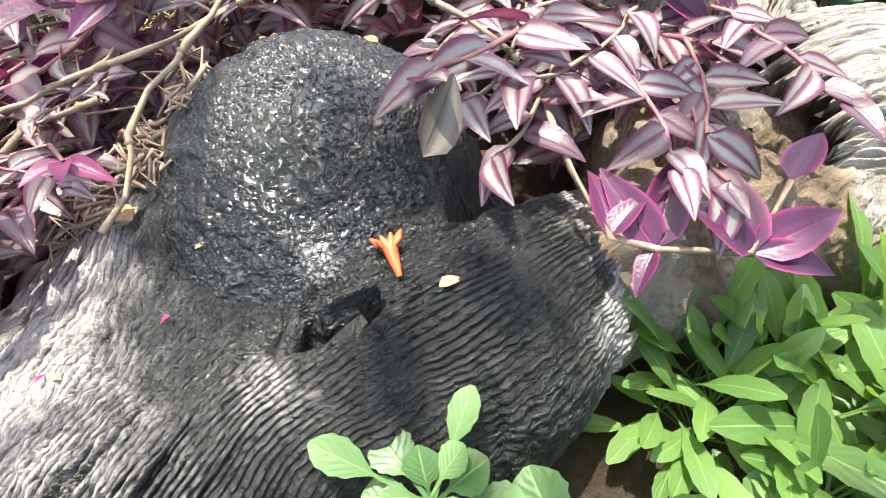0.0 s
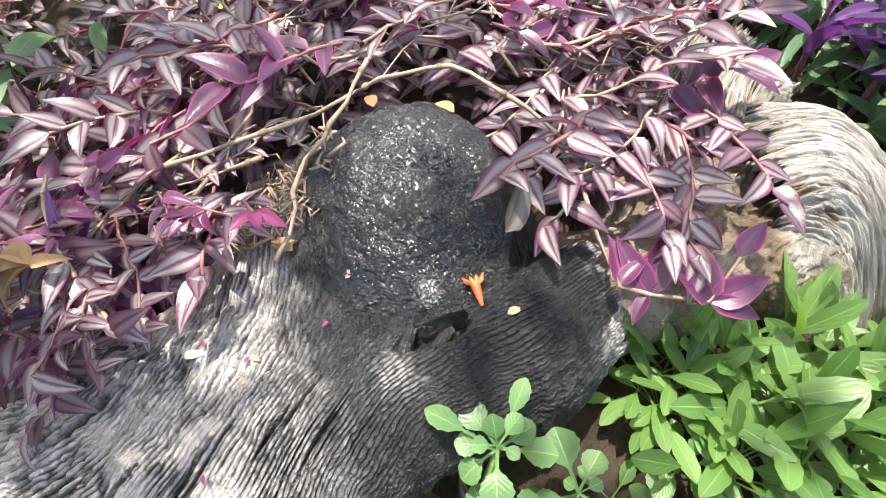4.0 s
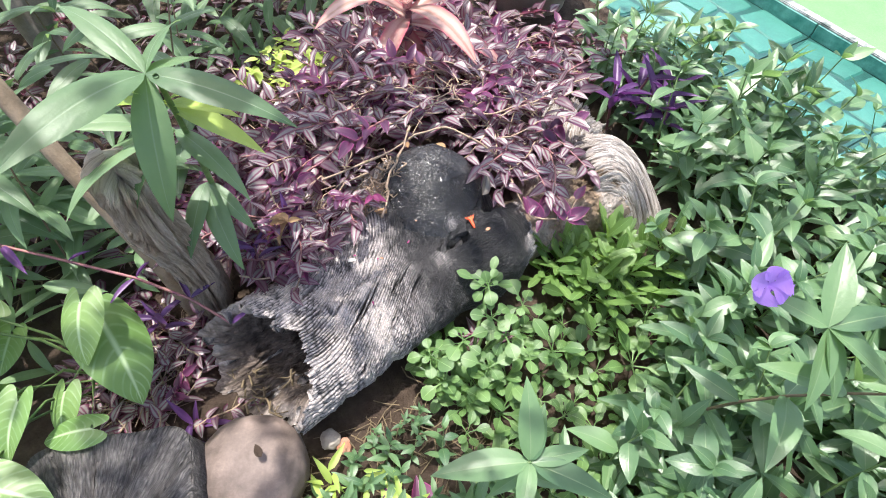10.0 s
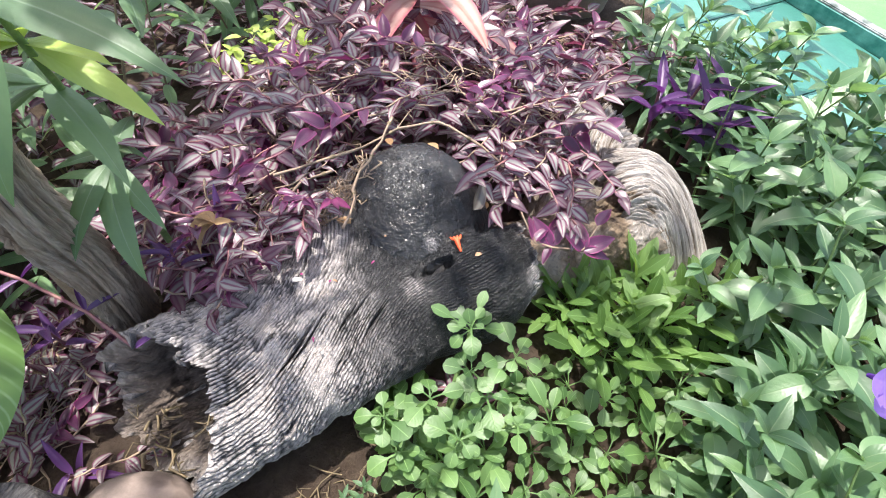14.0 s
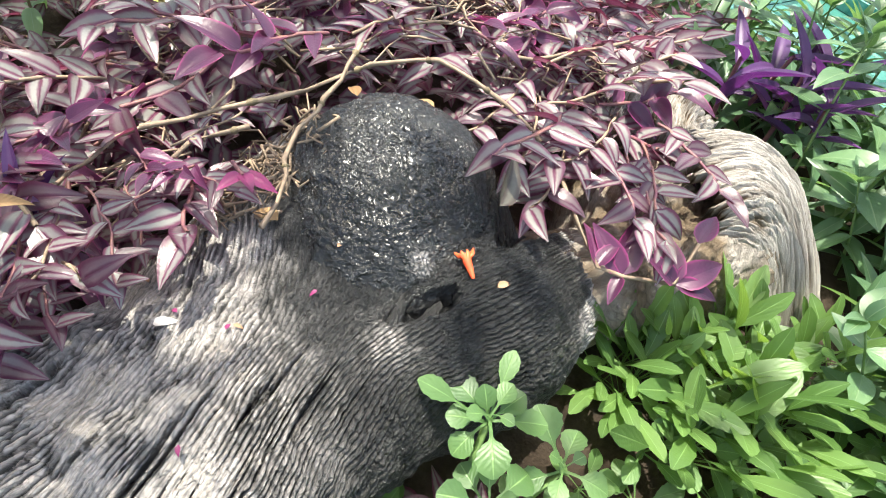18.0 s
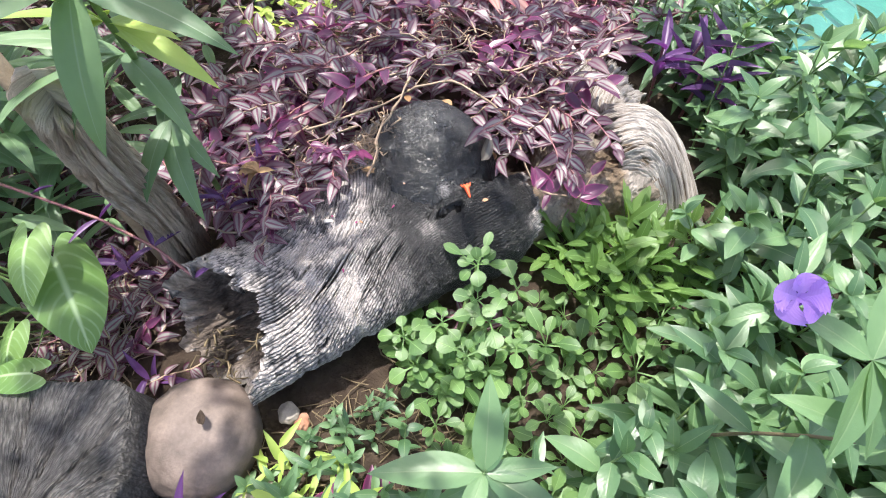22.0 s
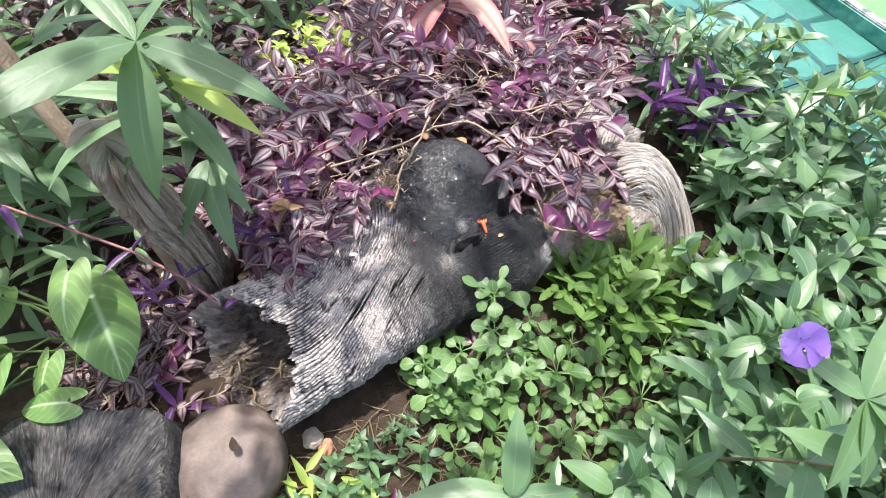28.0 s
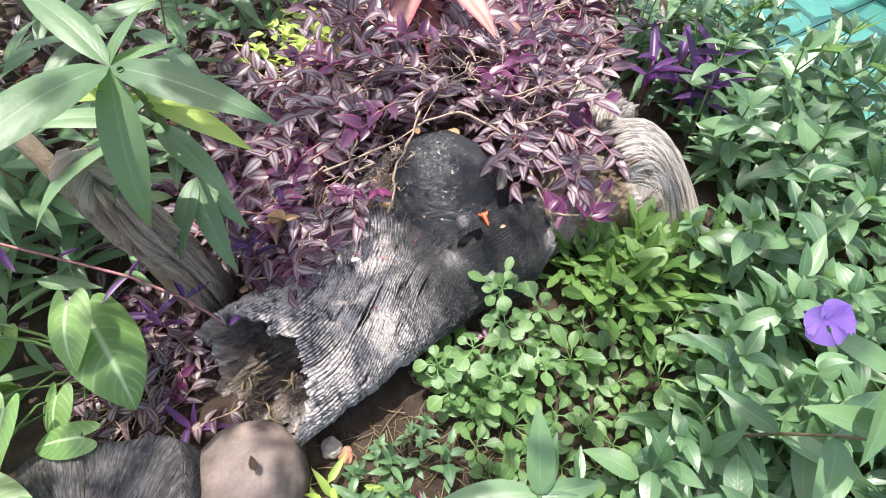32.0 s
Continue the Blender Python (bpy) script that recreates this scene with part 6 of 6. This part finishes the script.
# litter on open soil
litter("knob_litter", [(-0.15, 0.10), (-0.07, 0.12), (-0.045, 0.20), (-0.07, 0.27), (-0.14, 0.22)], 150, 19, lambda x, y: top_of(x, y) + 0.002, "tan straw and husks heaped beside the knob", M["stem_tan"], (0.008, 0.03), 0.0016, 0.3)
OPEN = [(-0.20, -0.36), (-0.02, -0.22), (0.10, -0.10), (0.30, -0.35), (0.10, -0.75), (-0.25, -0.6)]
litter("ground_litter", OPEN, 420, 9, lambda x, y: soil_at(x, y) + 0.006, "dry twigs and straw on soil", M["stem_brown"], (0.02, 0.09), 0.0010, 0.2)

# ---- tree behind: trunk, limbs, crown overhead ----
tree = thing("garden_tree", "grey-barked tree with an airy unseen crown shading the bed", "tree")
part("trunk", tube([(-1.12, 0.72, -0.05), (-1.19, 0.76, 0.2), (-1.29, 0.85, 0.5), (-1.30, 1.0, 1.3), (-0.80, 1.25, 2.2)], [0.044, 0.042, 0.046, 0.036, 0.024], 12, 0.05, R), M["trunk_grey"], tree)
part("limb", tube([(-1.17, 0.745, 0.13), (-1.12, 0.80, 0.30), (-1.02, 0.92, 0.50), (-0.85, 1.10, 0.85), (-0.6, 1.4, 1.5)], [0.030, 0.026, 0.022, 0.018, 0.010], 10, 0.05, R), M["trunk_grey"], tree)
for tip in ((0.3, 1.9, 2.7), (-0.4, 0.9, 2.6), (-1.5, 1.2, 2.6), (0.1, 1.2, 2.9)):
    part("limb", tube([(-0.78, 1.22, 1.95), Vector((-0.78, 1.22, 1.95)).lerp(Vector(tip), 0.5) + Vector((0, 0, 0.12)), tip], [0.02, 0.013, 0.005], 8), M["trunk_grey"], tree)
rc = random.Random(88)
leaf_co = np.array([v.co[:] for v in leaf_mesh("l", 0.085, 0.04, ovate, 0.2, 0.4, 3, 5).vertices])
leaf_f = [tuple(p.vertices) for p in bpy.data.meshes["l"].polygons]
verts, faces = [], []
# leaves past the first thousand are added out of view to shade the left
for n in range(1450):
    c = Vector((rc.gauss(-0.34, 0.75), rc.gauss(0.66, 0.75), rc.uniform(1.9, 3.0))) if n < 1000 else Vector((rc.gauss(-1.18, 0.4), rc.gauss(0.75, 0.4), rc.uniform(1.9, 3.0)))
    # leaves left out of the unseen crown so chosen spots get sun
    foot = c - SUN_FROM * ((c.z - 0.18) / SUN_FROM.z)
    if any(math.hypot(foot.x - a, foot.y - b) < g for a, b, g in ((-0.176, 0.045, 0.03), (-0.129, 0.056, 0.035), (-0.077, 0.056, 0.04), (-0.023, 0.039, 0.045), (0.006, 0.011, 0.05), (-0.006, -0.037, 0.045), (-0.023, -0.076, 0.045), (-0.027, -0.105, 0.045), (-0.165, -0.128, 0.03), (0.046, -0.026, 0.05), (0.039, 0.301, 0.07), (0.027, 0.229, 0.07), (-0.225, -0.03, 0.035), (-0.40, -0.05, 0.10), (0.12, -0.08, 0.08), (0.30, -0.10, 0.06), (-0.40, 0.66, 0.15), (0.46, 0.35, 0.11), (0.06, -0.07, 0.08), (0.0, -0.03, 0.115), (-0.03, -0.15, 0.08), (-0.08, -0.24, 0.05), (0.035, 0.215, 0.095), (-0.27, -0.40, 0.06), (-0.36, -0.50, 0.06))):
        continue
    if c.x > 0.75 and c.y > 1.2:
        continue
    m = np.array(Euler((rc.uniform(-1, 1), rc.uniform(-1, 1), rc.uniform(0, 6.28))).to_matrix()) * rc.uniform(0.8, 1.4)
    base = len(verts)
    verts.extend((leaf_co @ m.T + np.array(c)).tolist())
    faces.extend([tuple(i + base for i in f) for f in leaf_f])
# unseen leaf clumps added up the sun's line to shade spots on the log
for at in ((-0.195, -0.039, 0.18), (-0.145, -0.052, 0.18), (-0.11, -0.073, 0.17), (-0.141, -0.097, 0.17), (-0.079, -0.106, 0.16), (-0.186, -0.08, 0.17), (-0.206, 0.044, 0.25), (-0.249, 0.067, 0.26), (-0.172, 0.041, 0.25), (-0.092, 0.09, 0.2)):
    for n in range(4):
        up = rc.uniform(1.75, 2.3)
        c = Vector(at) + SUN_FROM * (up / SUN_FROM.z) + Vector((rc.gauss(0, 0.028), rc.gauss(0, 0.028), 0))
        m = np.array(Euler((rc.uniform(-0.5, 0.5), rc.uniform(-0.5, 0.5), rc.uniform(0, 6.28))).to_matrix()) * rc.uniform(0.7, 1.1)
        base = len(verts)
        verts.extend((leaf_co @ m.T + np.array(c)).tolist())
        faces.extend([tuple(i + base for i in f) for f in leaf_f])
me = bpy.data.meshes.new("crown")
me.from_pydata(verts, [], faces)
part("crown", me, M["tree_leaf"], tree)
tan = thing("thin_tree", "thin tan sapling trunk rising beside the stump", "tree")
part("trunk", tube([(-0.475, -0.055, -0.02), (-0.495, -0.04, 0.20), (-0.585, 0.008, 0.44), (-0.70, 0.085, 0.66), (-0.86, 0.22, 1.0), (-1.05, 0.4, 1.7)], [0.016, 0.015, 0.0155, 0.015, 0.013, 0.008], 9, 0.06, R), M["trunk_tan"], tan)


# prototypes that found no place are taken away
for proto in VINES + SHOOTS + ROSES + UPRIGHT + LEFTS + ARROWS:
    if proto.name not in USED:
        for o in (*proto.children_recursive, proto):
            bpy.data.objects.remove(o)
